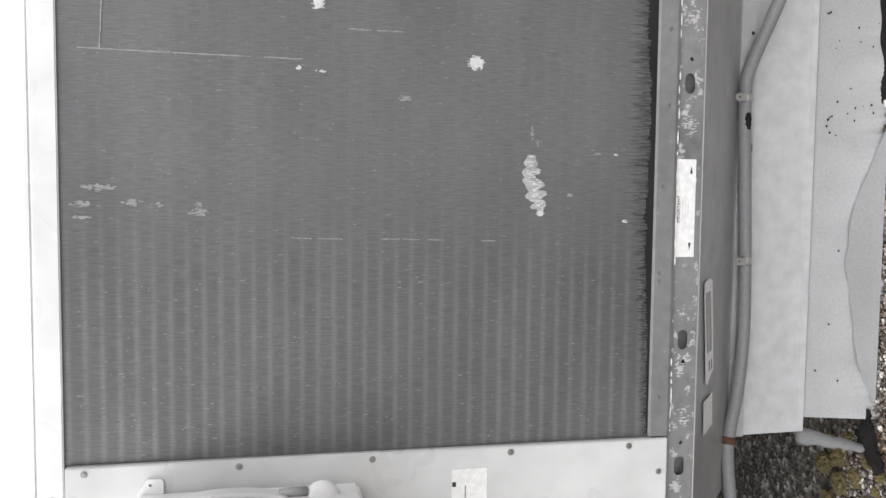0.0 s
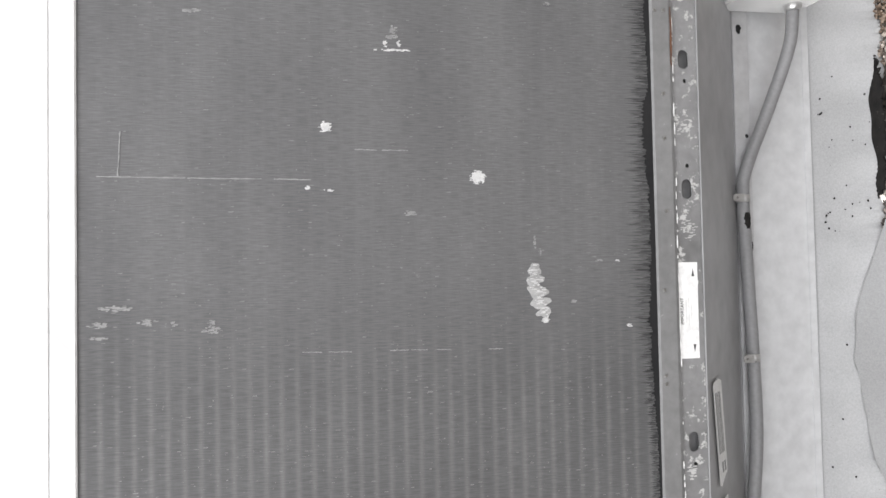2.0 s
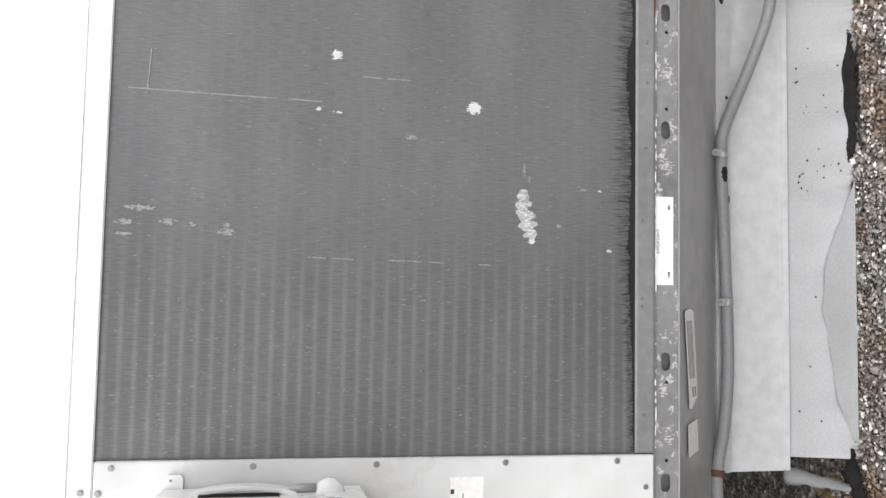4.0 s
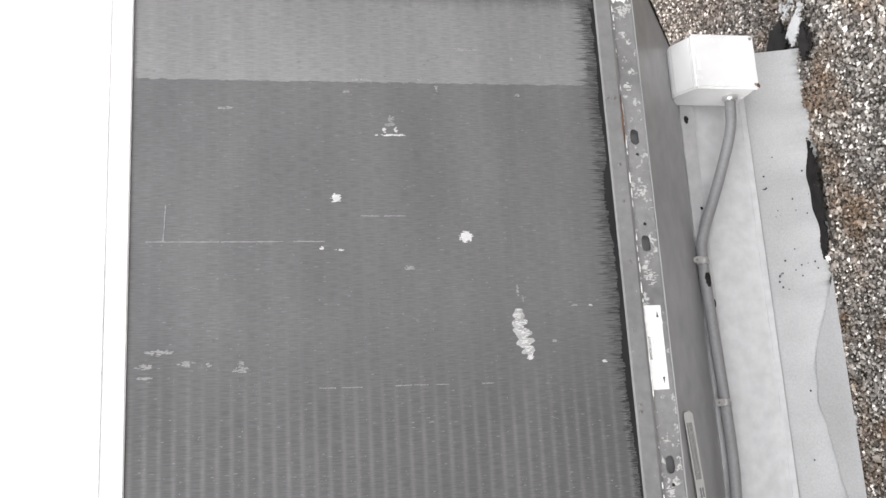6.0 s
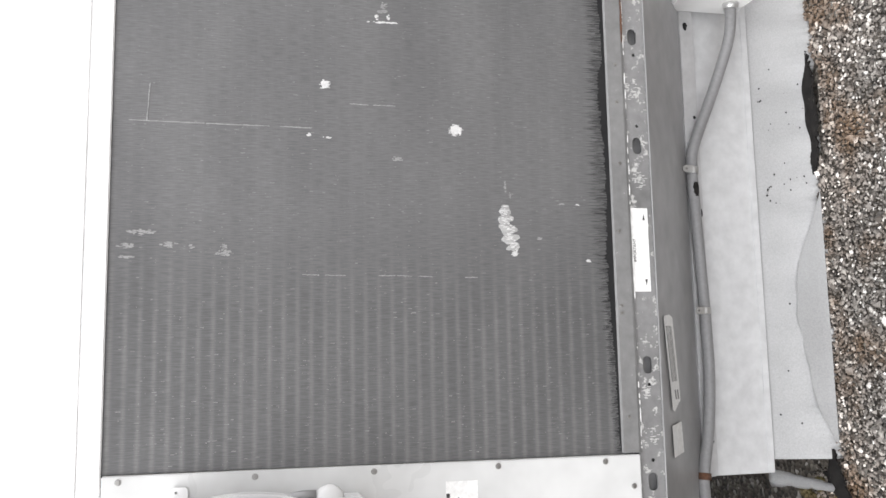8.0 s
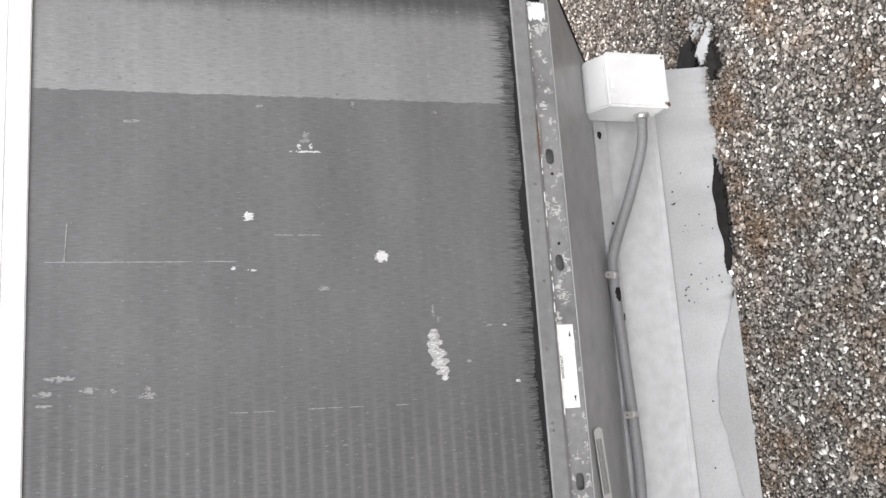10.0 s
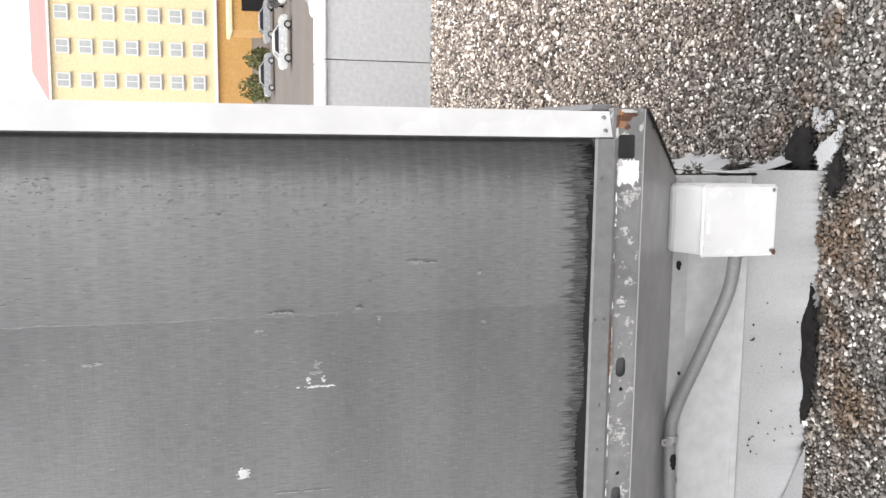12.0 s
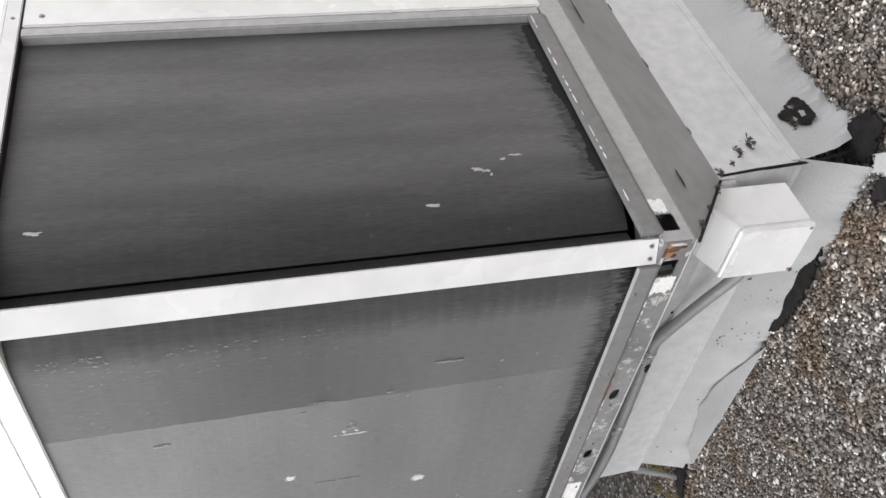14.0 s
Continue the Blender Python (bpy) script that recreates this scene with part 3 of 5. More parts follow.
flap("tar_patch", [(-0.09, 0.235), (-0.055, 0.262), (-0.012, 0.272), (0.03, 0.245), (0.04, 0.20), (-0.01, 0.178), (-0.055, 0.185), (-0.075, 0.21)], 0.012, 0.008, 4, M_TAR, "black tar showing where the membrane is torn", "tar")
flap("tar_patch", [(-0.62, 0.176), (-0.55, 0.186), (-0.47, 0.184), (-0.40, 0.186), (-0.32, 0.184), (-0.30, 0.170), (-0.36, 0.146), (-0.45, 0.134), (-0.52, 0.142), (-0.58, 0.156)], 0.011, 0.006, 6, M_TAR, "black tar strip along the membrane's torn edge", "tar")
flap("tar_patch", [(-0.095, 0.135), (-0.05, 0.13), (-0.015, 0.105), (-0.035, 0.085), (-0.07, 0.095), (-0.105, 0.115)], 0.012, 0.010, 7, M_TAR, "lump of black tar on the gravel", "tar")
flap("membrane", [(-0.05, 0.155), (-0.03, 0.118), (0.0, 0.102), (0.022, 0.108), (0.01, 0.14), (-0.02, 0.165)], 0.018, 0.006, 9, M_MEMBRANE, "small torn scrap of pale membrane on gravel")
flap("tar_patch", [(CURB_END - 0.01, 0.20), (CURB_END + 0.06, 0.168), (CURB_END + 0.02, 0.15), (CURB_END - 0.07, 0.11), (CURB_END - 0.08, 0.14)], 0.012, 0.006, 13, M_TAR, "black tar at the end of the membrane", "tar")
bm = bmesh.new()
rnd = random.Random(15)
rows = []
for k in range(15):
    q = k / 14
    x0 = CURB_END + 0.008 - 0.040 * q + rnd.uniform(-0.002, 0.002)
    x1 = CURB_END - 0.030 - 0.018 * q + rnd.uniform(-0.003, 0.003)
    y, z = 0.2105 - APRON_A * q, apron(q) + 0.004
    rows.append([bm.verts.new((x0 + (x1 - x0) * j / 4, y - 0.006 * math.sin(math.pi * j / 4), z + 0.010 * math.sin(math.pi * j / 4))) for j in range(5)])
for r0, r1 in zip(rows, rows[1:]):
    for j in range(4):
        bm.faces.new((r0[j], r0[j + 1], r1[j + 1], r1[j])).smooth = True
bmesh.ops.solidify(bm, geom=bm.faces[:], thickness=0.003)
tagged(part("membrane", bm, M_MEMBRANE), "curled pale membrane strip at the curb's end", "membrane", kind="structure")
for i, (x, y, w) in enumerate(((0.03, 0.145, 0.03), (0.045, 0.12, 0.022), (0.015, 0.085, 0.02), (0.055, 0.165, 0.018))):
    flap("membrane", [(x, y), (x + w, y + 0.006), (x + w * 0.9, y + w * 0.5), (x + 0.1 * w, y + w * 0.6)], 0.022, 0.004, 90 + i, M_MEMBRANE, "small torn scrap of pale membrane on gravel")
# a hole torn in the side apron
hole = blot(0.345, 0.45, 0.082, 0.50, 22, lambda u, v, w: (-0.065 + APRON_B * v + 0.0032 - w, u, 0.150 - 0.135 * v + 0.0015), rag=0.55, n=30)
for i, (u, v, w, k) in enumerate(((1.80, 0.72, 0.07, 0.3), (1.52, 0.86, 0.05, 0.12), (1.30, 0.93, 0.03, 0.08))):
    tear = blot(u, v, w, k, 240 + i, lambda p, q, t: (-0.065 + APRON_B * q + 0.0034 - t, p, 0.150 - 0.135 * q + 0.002), rag=0.6, n=20)
    part("tear", tear, M_TAR, mem_b)
hole_ob = part("tar_patch", hole, M_TAR)
for i, (u, v, w, h) in enumerate(((0.338, 0.50, 0.016, 0.10), (0.362, 0.40, 0.010, 0.07), (0.325, 0.33, 0.012, 0.06))):
    part("scrap", blot(u, v, w, h, 260 + i, lambda p, q, t: (-0.065 + APRON_B * q + 0.0060 - t, p, 0.150 - 0.135 * q + 0.003), rag=0.7, n=12), M_LAP, hole_ob)
tagged(hole_ob, "hole torn in the membrane with black tar inside", "tar", kind="structure")


def weed(x, y, z, seed, n=7, size=0.03):
    """Dry stems with small ragged leaves, at the seam."""
    rnd = random.Random(seed)
    root = empty("weed", "dried dark weed growing in the flashing seam", "weed", "seam weeds", at=(x, y, z))
    bm = bmesh.new()
    for i in range(n):
        a, l = rnd.uniform(0, 6.28), size * rnd.uniform(0.5, 1.2)
        tip = Vector((math.cos(a) * l * 0.7, math.sin(a) * l * 0.7, l * rnd.uniform(0.3, 0.9)))
        t2 = tube([(0, 0, 0), tip * 0.5 + Vector((0, 0, 0.004)), tip], [0.0012, 0.001, 0.0005], 5)
        me = bpy.data.meshes.new("tmp")
        t2.to_mesh(me)
        t2.free()
        bm.from_mesh(me)
        bpy.data.meshes.remove(me)
    part("stem", bm, M_PLANT, root)
    bm = bmesh.new()
    for i in range(n * 5):
        a, l = rnd.uniform(0, 6.28), size * rnd.uniform(0.2, 1.1)
        c = Vector((math.cos(a) * l * 0.7, math.sin(a) * l * 0.7, l * rnd.uniform(0.1, 0.8)))
        m = Euler((rnd.uniform(0, 6), rnd.uniform(0, 6), rnd.uniform(0, 6))).to_matrix()
        w = size * rnd.uniform(0.12, 0.30)
        vs = [bm.verts.new(c + m @ Vector(q) * w) for q in ((-1, 0, 0), (0, -0.5, 0.1), (1.2, 0, 0), (0, 0.5, 0.1))]
        bm.faces.new(vs)
    part("leaves", bm, M_PLANT, root)
    return root


WEEDS = [(0.036, -0.022, 0.512, 0.016), (0.004, 0.045, 0.458, 0.012), (-0.040, 0.135, 0.384, 0.018), (-0.060, 0.196, 0.338, 0.016),
         (-0.062, 0.222, 0.300, 0.009), (-0.062, 0.250, 0.268, 0.020), (-0.062, 0.268, 0.236, 0.030), (-0.055, 0.315, 0.110, 0.022), (-0.050, 0.360, 0.095, 0.016)]
for i, (x, y, z, s) in enumerate(WEEDS):
    weed(x, y, z, 40 + i, 6, s)

for i, (x, y, r) in enumerate([(-1.40, 0.18, 0.016), (-1.45, 0.22, 0.02), (-1.37, 0.25, 0.018), (-1.42, 0.14, 0.014), (-1.42, 0.28, 0.024), (-1.36, 0.20, 0.012), (-1.50, 0.17, 0.02), (-1.48, 0.27, 0.026), (-1.55, 0.23, 0.022), (-1.39, 0.31, 0.02), (-1.45, 0.33, 0.024), (-1.53, 0.31, 0.02), (-1.46, 0.15, 0.012)]):
    bm = bmesh.new()
    bmesh.ops.create_icosphere(bm, subdivisions=4, radius=1)
    for v in bm.verts:
        k = 1 + 0.5 * noise.noise(v.co * 2.5 + Vector((i, 0, 0))) + 0.3 * noise.noise(v.co * 9 + Vector((i, 0, 0)))
        v.co = Vector((x + v.co.x * r * k, y + v.co.y * r * k, 0.004 + v.co.z * r * 0.35 * k))
    tagged(part("moss_cushion", bm, M_MOSS), "brown-green cushion of moss on the gravel", "moss", "moss cushions")

# ---- rooftop unit ----
unit = empty("rooftop_unit", "large white rooftop air conditioner with two dark coils", "air conditioner")


def rail_holes(us):
    out = []
    for u, kind in us:
        if kind == "slot":
            out.append(slot(u, 0.585, 0.035, 0.020, 20))
        elif kind == "dot":
            out.append(slot(u, 0.583, 0.0075, 0.0075, 10))
        else:
            out.append([(u - 0.020, 0.577), (u - 0.017, 0.574), (u + 0.017, 0.574), (u + 0.020, 0.577), (u + 0.020, 0.602), (u + 0.017, 0.605), (u - 0.017, 0.605), (u - 0.020, 0.602)])
    return out


HOLES_A = [(-0.386, "slot"), (-0.425, "dot"), (-0.578, "dot"), (-0.62, "slot"), (-1.069, "slot"), (-1.108, "dot"), (-1.255, "dot"), (-1.297, "slot"), (-0.006, "fork")]
rail_a = part("base_rail", plate([(LEFT_X, Z_RAIL0), (XB, Z_RAIL0), (XB, Z_RAIL1), (LEFT_X, Z_RAIL1)], rail_holes(HOLES_A), 0.003, face_a(YA)), M_GALV, unit, "worn galvanised base rail with oblong slots")
HOLES_B = [(-0.022, "fork")]
rail_b = part("base_rail", plate([(YA + 0.0035, Z_RAIL0), (BACK_Y, Z_RAIL0), (BACK_Y, Z_RAIL1), (YA + 0.0035, Z_RAIL1)], rail_holes(HOLES_B), 0.003, face_b(XB)), M_SIDERAIL, unit, "plain grey painted base rail")
part("rail_core", box_bm(LEFT_X + 0.01, -0.03, YA + 0.016, YA + 0.026, Z_RAIL0 + 0.003, Z_RAIL1), M_INSIDE, unit)
# side core coloured black for the shade within the rail
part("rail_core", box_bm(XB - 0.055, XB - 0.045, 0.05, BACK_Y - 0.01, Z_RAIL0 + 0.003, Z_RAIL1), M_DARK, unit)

# upper flange, folded back over the coil's foot
part("flange", prism([(YA - 0.004, Z_RAIL1 - 0.004), (YA - 0.006, Z_RAIL1 + 0.002), (YA - 0.006, Z_FL), (YA - 0.001, Z_FL + 0.003), (YA + 0.003, Z_FL + 0.001), (YA + 0.003, Z_RAIL1 - 0.004)], "X", PANEL_X + 0.002, 0.006), M_RAIL, unit, "grey painted flange with screws")
part("flange", prism([(XB + 0.004, Z_RAIL1 - 0.004), (XB + 0.006, Z_RAIL1 + 0.002), (XB + 0.006, Z_FL - 0.002), (XB - 0.003, Z_FL + 0.001), (XB - 0.003, Z_RAIL1 - 0.004)], "Y", -0.045, 0.586), M_RAIL, unit)

# sloping skirt below the rails
SKIRT_LOW = Vector((-0.062, 0.176, 0.352))


def sheet(loop, thick):
    """A flat sheet of metal through the given points."""
    bm = bmesh.new()
    f = bm.faces.new([bm.verts.new(p) for p in loop])
    f.normal_update()
    n = f.normal.copy()
    out = bmesh.ops.extrude_face_region(bm, geom=[f])
    for v in (g for g in out["geom"] if isinstance(g, bmesh.types.BMVert)):
        v.co += n * thick
    bmesh.ops.recalc_face_normals(bm, faces=bm.faces[:])
    return bm


part("skirt", sheet([(CURB_END - 0.10, YA + 0.001, 0.556), (XB - 0.001, YA + 0.001, 0.556), SKIRT_LOW, (CURB_END - 0.10, 0.176, 0.352)], 0.003), M_GREYPAINT, unit, "sloping grey sheet-metal skirt")
part("skirt", sheet([(XB - 0.001, YA + 0.0012, 0.556), (XB - 0.001, 2.1, 0.556), (-0.062, 2.1, 0.352), SKIRT_LOW + Vector((0.0002, 0.0002, 0))], 0.003), M_GREYPAINT, unit, "sloping grey sheet-metal skirt")
part("skirt_lip", box_bm(CURB_END - 0.09, -0.064, 0.1765, 0.1845, 0.3495, 0.3545, 0.001), M_GREYPAINT, unit)
part("curb_seam", tube([(CURB_X + 0.002, 0.192, 0.344), (CURB_X + 0.003, 0.2, 0.26), (CURB_X + 0.003, 0.207, 0.16), (CURB_X + 0.006, 0.21, 0.10), (-0.05, 0.215, 0.03)], 0.0035, 6), M_TAR, curb, "dark open seam at the curb's corner")
part("corner_seam", tube([(XB - 0.002, YA - 0.001, 0.553), (0.0, 0.052, 0.453), (-0.060, 0.1735, 0.354)], 0.003, 6), M_TAR, unit, "dark sealed seam at the skirt's corner")
bm = bmesh.new()
foot = [(-0.02, YA + 0.001), (XB - 0.001, YA + 0.001), (XB - 0.001, 0.035), (0.012, 0.035), (-0.02, 0.0)]
lo = [bm.verts.new((x, y, 0.6065)) for x, y in foot]
hi = [bm.verts.new((x, y, 0.6150)) for x, y in foot]
for i in range(5):
    bm.faces.new((lo[i], lo[(i + 1) % 5], hi[(i + 1) % 5], hi[i]))
bm.faces.new(lo[::-1])
bm.faces.new(hi)
bmesh.ops.recalc_face_normals(bm, faces=bm.faces[:])
part("corner_cap", bm, M_GALV, unit, "galvanised plate under the corner post")
# closing sheet, coloured black for the shade under the unit
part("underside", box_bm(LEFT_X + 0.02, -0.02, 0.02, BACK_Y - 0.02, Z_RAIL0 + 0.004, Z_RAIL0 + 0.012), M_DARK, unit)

# coils: flat slabs of fins that bend inwards at the corner
def bend_y(x):
    """Face of the front coil at x."""
    return COIL_Y if x < -0.09 else COIL_Y + 0.054 * (1 - math.sqrt(max(0.0, 1 - ((x + 0.09) / 0.1) ** 2)))


def slab(outer, inner, z0, z1, mat, label):
    """An upright slab between two lines of (x, y) points."""
    bm = bmesh.new()
    cols = [[bm.verts.new((x, y, z)) for z in (z0, z1)] for x, y in outer + inner[::-1]]
    for i, c in enumerate(cols):
        d = cols[(i + 1) % len(cols)]
        bm.faces.new((c[0], d[0], d[1], c[1]))
    bm.faces.new([c[0] for c in cols][::-1])
    bm.faces.new([c[1] for c in cols])
    bmesh.ops.recalc_face_normals(bm, faces=bm.faces[:])
    return part("coil", bm, mat, unit, label)


xs = [PANEL_X, -0.5, -0.09] + [-0.09 + 0.1 * math.sin(math.pi / 2 * k / 48) for k in range(1, 49)]
outer = [(x, bend_y(x)) for x in xs]
coil_a = slab(outer, [(x - 0.004, y + 0.022) for x, y in outer], 0.636, Z_TOP + 0.012, M_FIN_A, "dark grey finned condenser coil with bent fins")


def bend_x(y):
    """Face of the side coil: straight, then bending inwards towards the corner."""
    return COIL_X if y > 0.13 else COIL_X - 0.066 * (1 - math.sqrt(max(0.0, 1 - ((0.13 - y) / 0.135) ** 2)))


outer = [(bend_x(y), y) for y in [0.585, 0.13] + [0.13 - 0.118 * math.sin(math.pi / 2 * k / 48) for k in range(1, 49)]]
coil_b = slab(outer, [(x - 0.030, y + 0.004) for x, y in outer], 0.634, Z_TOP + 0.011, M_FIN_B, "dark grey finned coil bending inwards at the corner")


def grime_shade(face, u0, u1, z0, deep, seed, place):
    """A ragged dark line of dirt and painted shade at the coil's foot."""
    rnd = random.Random(seed)
    pts = [(u0, z0 - 0.012), (u1, z0 - 0.012)]
    n = int((u1 - u0) / 0.0035)
    h = deep
    band_depth = (lambda u: float(np.interp(u, (-1.24, -1.1, -0.95, -0.75, -0.55, -0.45, -0.3, -0.05), (0.3, 0.45, 1.0, 1.7, 1.8, 1.3, 0.9, 1.0)))) if u0 < 0 else (lambda u: 1.0)
    for i in range(n + 1):
        u = u1 - (u1 - u0) * i / n
        h = max(deep * 0.55, min(deep * 1.35, h + rnd.uniform(-0.16, 0.16) * deep))
        pts.append((u + rnd.uniform(-0.0008, 0.0008), z0 + band_depth(u) * h * (1 + rnd.random() ** 3 * 0.5 if i % 2 else rnd.uniform(0.75, 0.95))))
    return plate(pts, [], -0.0012, place)


part("grime_shade_line", grime_shade(0, PANEL_X + 0.004, -0.088, 0.647, 0.0095, 5, face_a(COIL_Y - 0.0003)), M_DARK, coil_a, "black ragged dirt and painted shade along the coil's foot")
part("grime_shade_line", grime_shade(0, 0.125, 0.575, 0.645, 0.014, 6, face_b(COIL_X + 0.0003)), M_DARK, coil_b)



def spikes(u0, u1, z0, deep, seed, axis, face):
    """Dirt and painted shade running up single fins from the coil's foot, thinning out upwards. face: the lift off the
    front coil, or the side coil's x.
    """
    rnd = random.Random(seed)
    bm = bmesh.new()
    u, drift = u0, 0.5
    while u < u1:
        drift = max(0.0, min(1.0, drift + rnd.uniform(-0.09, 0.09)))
        band_rise = float(np.interp(u, (-1.24, -1.1, -0.95, -0.75, -0.55, -0.45, -0.3, -0.05), (0.3, 0.4, 0.7, 0.95, 1.0, 0.85, 0.85, 0.95))) if axis == "X" else 0.8
        h = deep * band_rise * (0.30 + 0.35 * drift + 0.55 * rnd.random() ** 2.5)
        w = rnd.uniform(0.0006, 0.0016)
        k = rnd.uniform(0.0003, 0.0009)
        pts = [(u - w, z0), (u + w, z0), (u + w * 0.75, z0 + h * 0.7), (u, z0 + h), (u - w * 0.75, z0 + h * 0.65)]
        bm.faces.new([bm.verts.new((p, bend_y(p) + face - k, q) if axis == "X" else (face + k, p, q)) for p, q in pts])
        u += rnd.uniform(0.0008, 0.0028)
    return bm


# dark hollow between flange and bend, painted on the fins as black streaks
tagged(part("grime_shade_streak", spikes(-0.088, -0.004, 0.640, 0.036, 21, "X", -0.0002), M_DARK, coil_a, "black shade painted into the bend of the fins"), kind="stuff")
# dirt and shade fading upwards in three tones
for deep, seed, mat in ((0.048, 15, M_GRIMESHADE), (0.058, 18, M_GRIMESHADESOFT), (0.064, 19, M_GRIMESHADETHIN)):
    tagged(part("grime_shade_streak", spikes(PANEL_X + 0.004, -0.004, 0.646, deep, seed, "X", 0.0001 if mat == M_GRIMESHADE else 0.0002), mat, coil_a, "dark streaks of dirt and painted shade running up the fins"), kind="stuff")
for deep, seed, mat in ((0.052, 16, M_GRIMESHADE), (0.075, 17, M_GRIMESHADESOFT)):
    tagged(part("grime_shade_streak", spikes(0.11, 0.575, 0.644, deep, seed, "Y", COIL_X), mat, coil_b, "dark streaks of dirt and painted shade running up the fins"), kind="stuff")

# dents and scuffs in the fins
DENTS = [(-0.517, 1.226, 0.019, 0.019, 0.3), (-0.600, 0.968, 0.024, 0.028, 0.3), (-0.362, 1.112, 0.008, 0.024, 0.5), (-0.374, 1.124, 0.012, 0.008, 0.4),
         (-0.374, 1.100, 0.012, 0.007, 0.4), (-0.385, 1.112, 0.004, 0.060, 0.4), (-0.350, 1.110, 0.016, 0.012, 0.5), (-0.330, 1.440, 0.006, 0.030, 0.5),
         (-0.292, 1.198, 0.005, 0.012, 0.5), (-0.295, 0.838, 0.006, 0.010, 0.5), (-0.618, 1.255, 0.005, 0.012, 0.4), (-0.622, 1.222, 0.005, 0.014, 0.4),
         (-0.661, 1.087, 0.008, 0.024, 0.5), (-0.263, 1.043, 0.007, 0.010, 0.5), (-0.281, 1.011, 0.014, 0.006, 0.5), (-0.848, 1.412, 0.012, 0.026, 0.5),
         (-0.836, 1.411, 0.018, 0.012, 0.5), (-0.810, 1.555, 0.010, 0.050, 0.5), (-0.835, 1.584, 0.010, 0.034, 0.5), (-0.833, 1.509, 0.012, 0.030, 0.5),
         (-0.856, 1.582, 0.006, 0.030, 0.5), (-0.836, 1.470, 0.008, 0.010, 0.5), (-0.815, 0.801, 0.006, 0.010, 0.5), (-0.745, 0.753, 0.005, 0.012, 0.5),
         (-0.746, 0.720, 0.005, 0.008, 0.4), (-0.860, 0.700, 0.006, 0.010, 0.4), (-0.192, 0.942, 0.006, 0.056, 0.5), (-0.212, 0.844, 0.012, 0.006, 0.5),
         (-0.205, 0.780, 0.010, 0.005, 0.5), (-0.265, 1.162, 0.004, 0.050, 0.5), (-0.712, 0.869, 0.024, 0.006, 0.5), (-0.730, 0.860, 0.014, 0.004, 0.5)]
for i, (x, z, w, h, rag) in enumerate(DENTS):
    d = part("dent", slivers(x, z, w, h, 100 + i, 4 + int(w * h * 9e4), COIL_Y), M_FINLIGHT if rag < 0.45 else M_FINSPECK, coil_a)
    if rag < 0.35:
        part("crushed_core", blot(x, z, w * 0.75, h * 0.75, 100 + i, face_a(COIL_Y - 0.0003), rag=rag, n=14), M_FINLIGHT, d)


def torn(u0, u1, v0, v1, seed, edge=0.001, tail=0.006):
    """An oblong with torn edges."""
    rnd = random.Random(seed)
    pts = [(u0 + (u1 - u0) * k / 12, v0 + rnd.uniform(-edge, edge)) for k in range(12)]
    pts += [(u1 + rnd.uniform(-tail, tail) * 0.5, v0 + (v1 - v0) * k / 12) for k in range(12)]
    pts += [(u1 - (u1 - u0) * k / 12, v1 + rnd.uniform(-2 * edge, edge)) for k in range(12)]
    pts += [(u0 + rnd.uniform(-tail, tail), v1 - (v1 - v0) * k / 12) for k in range(12)]
    return pts


CRUSHED = [(-0.768, -0.752, 0.861, 0.881), (-0.786, -0.770, 0.858, 0.883), (-0.806, -0.788, 0.852, 0.880), (-0.824, -0.808, 0.848, 0.876), (-0.840, -0.826, 0.845, 0.866), (-0.850, -0.842, 0.848, 0.858)]
for i, (x0, x1, z0, z1) in enumerate(CRUSHED):
    cr = part("crushed_patch", blot((x0 + x1) / 2, (z0 + z1) / 2, (x1 - x0) * 1.3, (z1 - z0) * 1.25, 60 + i, face_a(COIL_Y - 0.0003 - 0.0002 * i), rag=0.45, n=16, thick=0.0006), M_FINSMEAR, coil_a)
    tagged(part("torn_fins", slivers((x0 + x1) / 2, (z0 + z1) / 2, (x1 - x0) * 1.3, (z1 - z0) * 1.15, 80 + i, 20, COIL_Y - 0.0022), M_FINLIGHT, cr), kind="stuff")
SCRATCHES = [(-0.601, 1.585, -0.603, 1.45), (-0.603, 1.447, -0.604, 1.33), (-0.604, 1.31, -0.605, 1.25), (-0.529, 1.549, -0.600, 1.553), (-0.554, 1.178, -0.555, 1.14), (-0.555, 1.132, -0.555, 1.088),
             (-0.888, 1.268, -0.889, 1.236), (-0.889, 1.225, -0.890, 1.187), (-0.890, 1.124, -0.890, 1.092), (-0.890, 1.088, -0.891, 1.06), (-0.891, 1.045, -0.892, 1.02), (-0.893, 0.955, -0.893, 0.93)]
for i, (x0, z0, x1, z1) in enumerate(SCRATCHES):
    dx, dz = x1 - x0, z1 - z0
    l = math.hypot(dx, dz)
    nx, nz = -dz / l * 0.0011, dx / l * 0.0011
    rnd = random.Random(i)
    side = [(x0 + dx * k / 14 + nx * rnd.uniform(0.2, 1.2), z0 + dz * k / 14 + nz * rnd.uniform(0.2, 1.2)) for k in range(15)]
    back = [(x0 + dx * k / 14 - nx * rnd.uniform(0.2, 1.2), z0 + dz * k / 14 - nz * rnd.uniform(0.2, 1.2)) for k in range(14, -1, -1)]
    part("scratch", plate(side + back, [], -0.0008, face_a(COIL_Y - 0.0003)), M_FINSPECK, coil_a)
rnd = random.Random(77)
bm = bmesh.new()
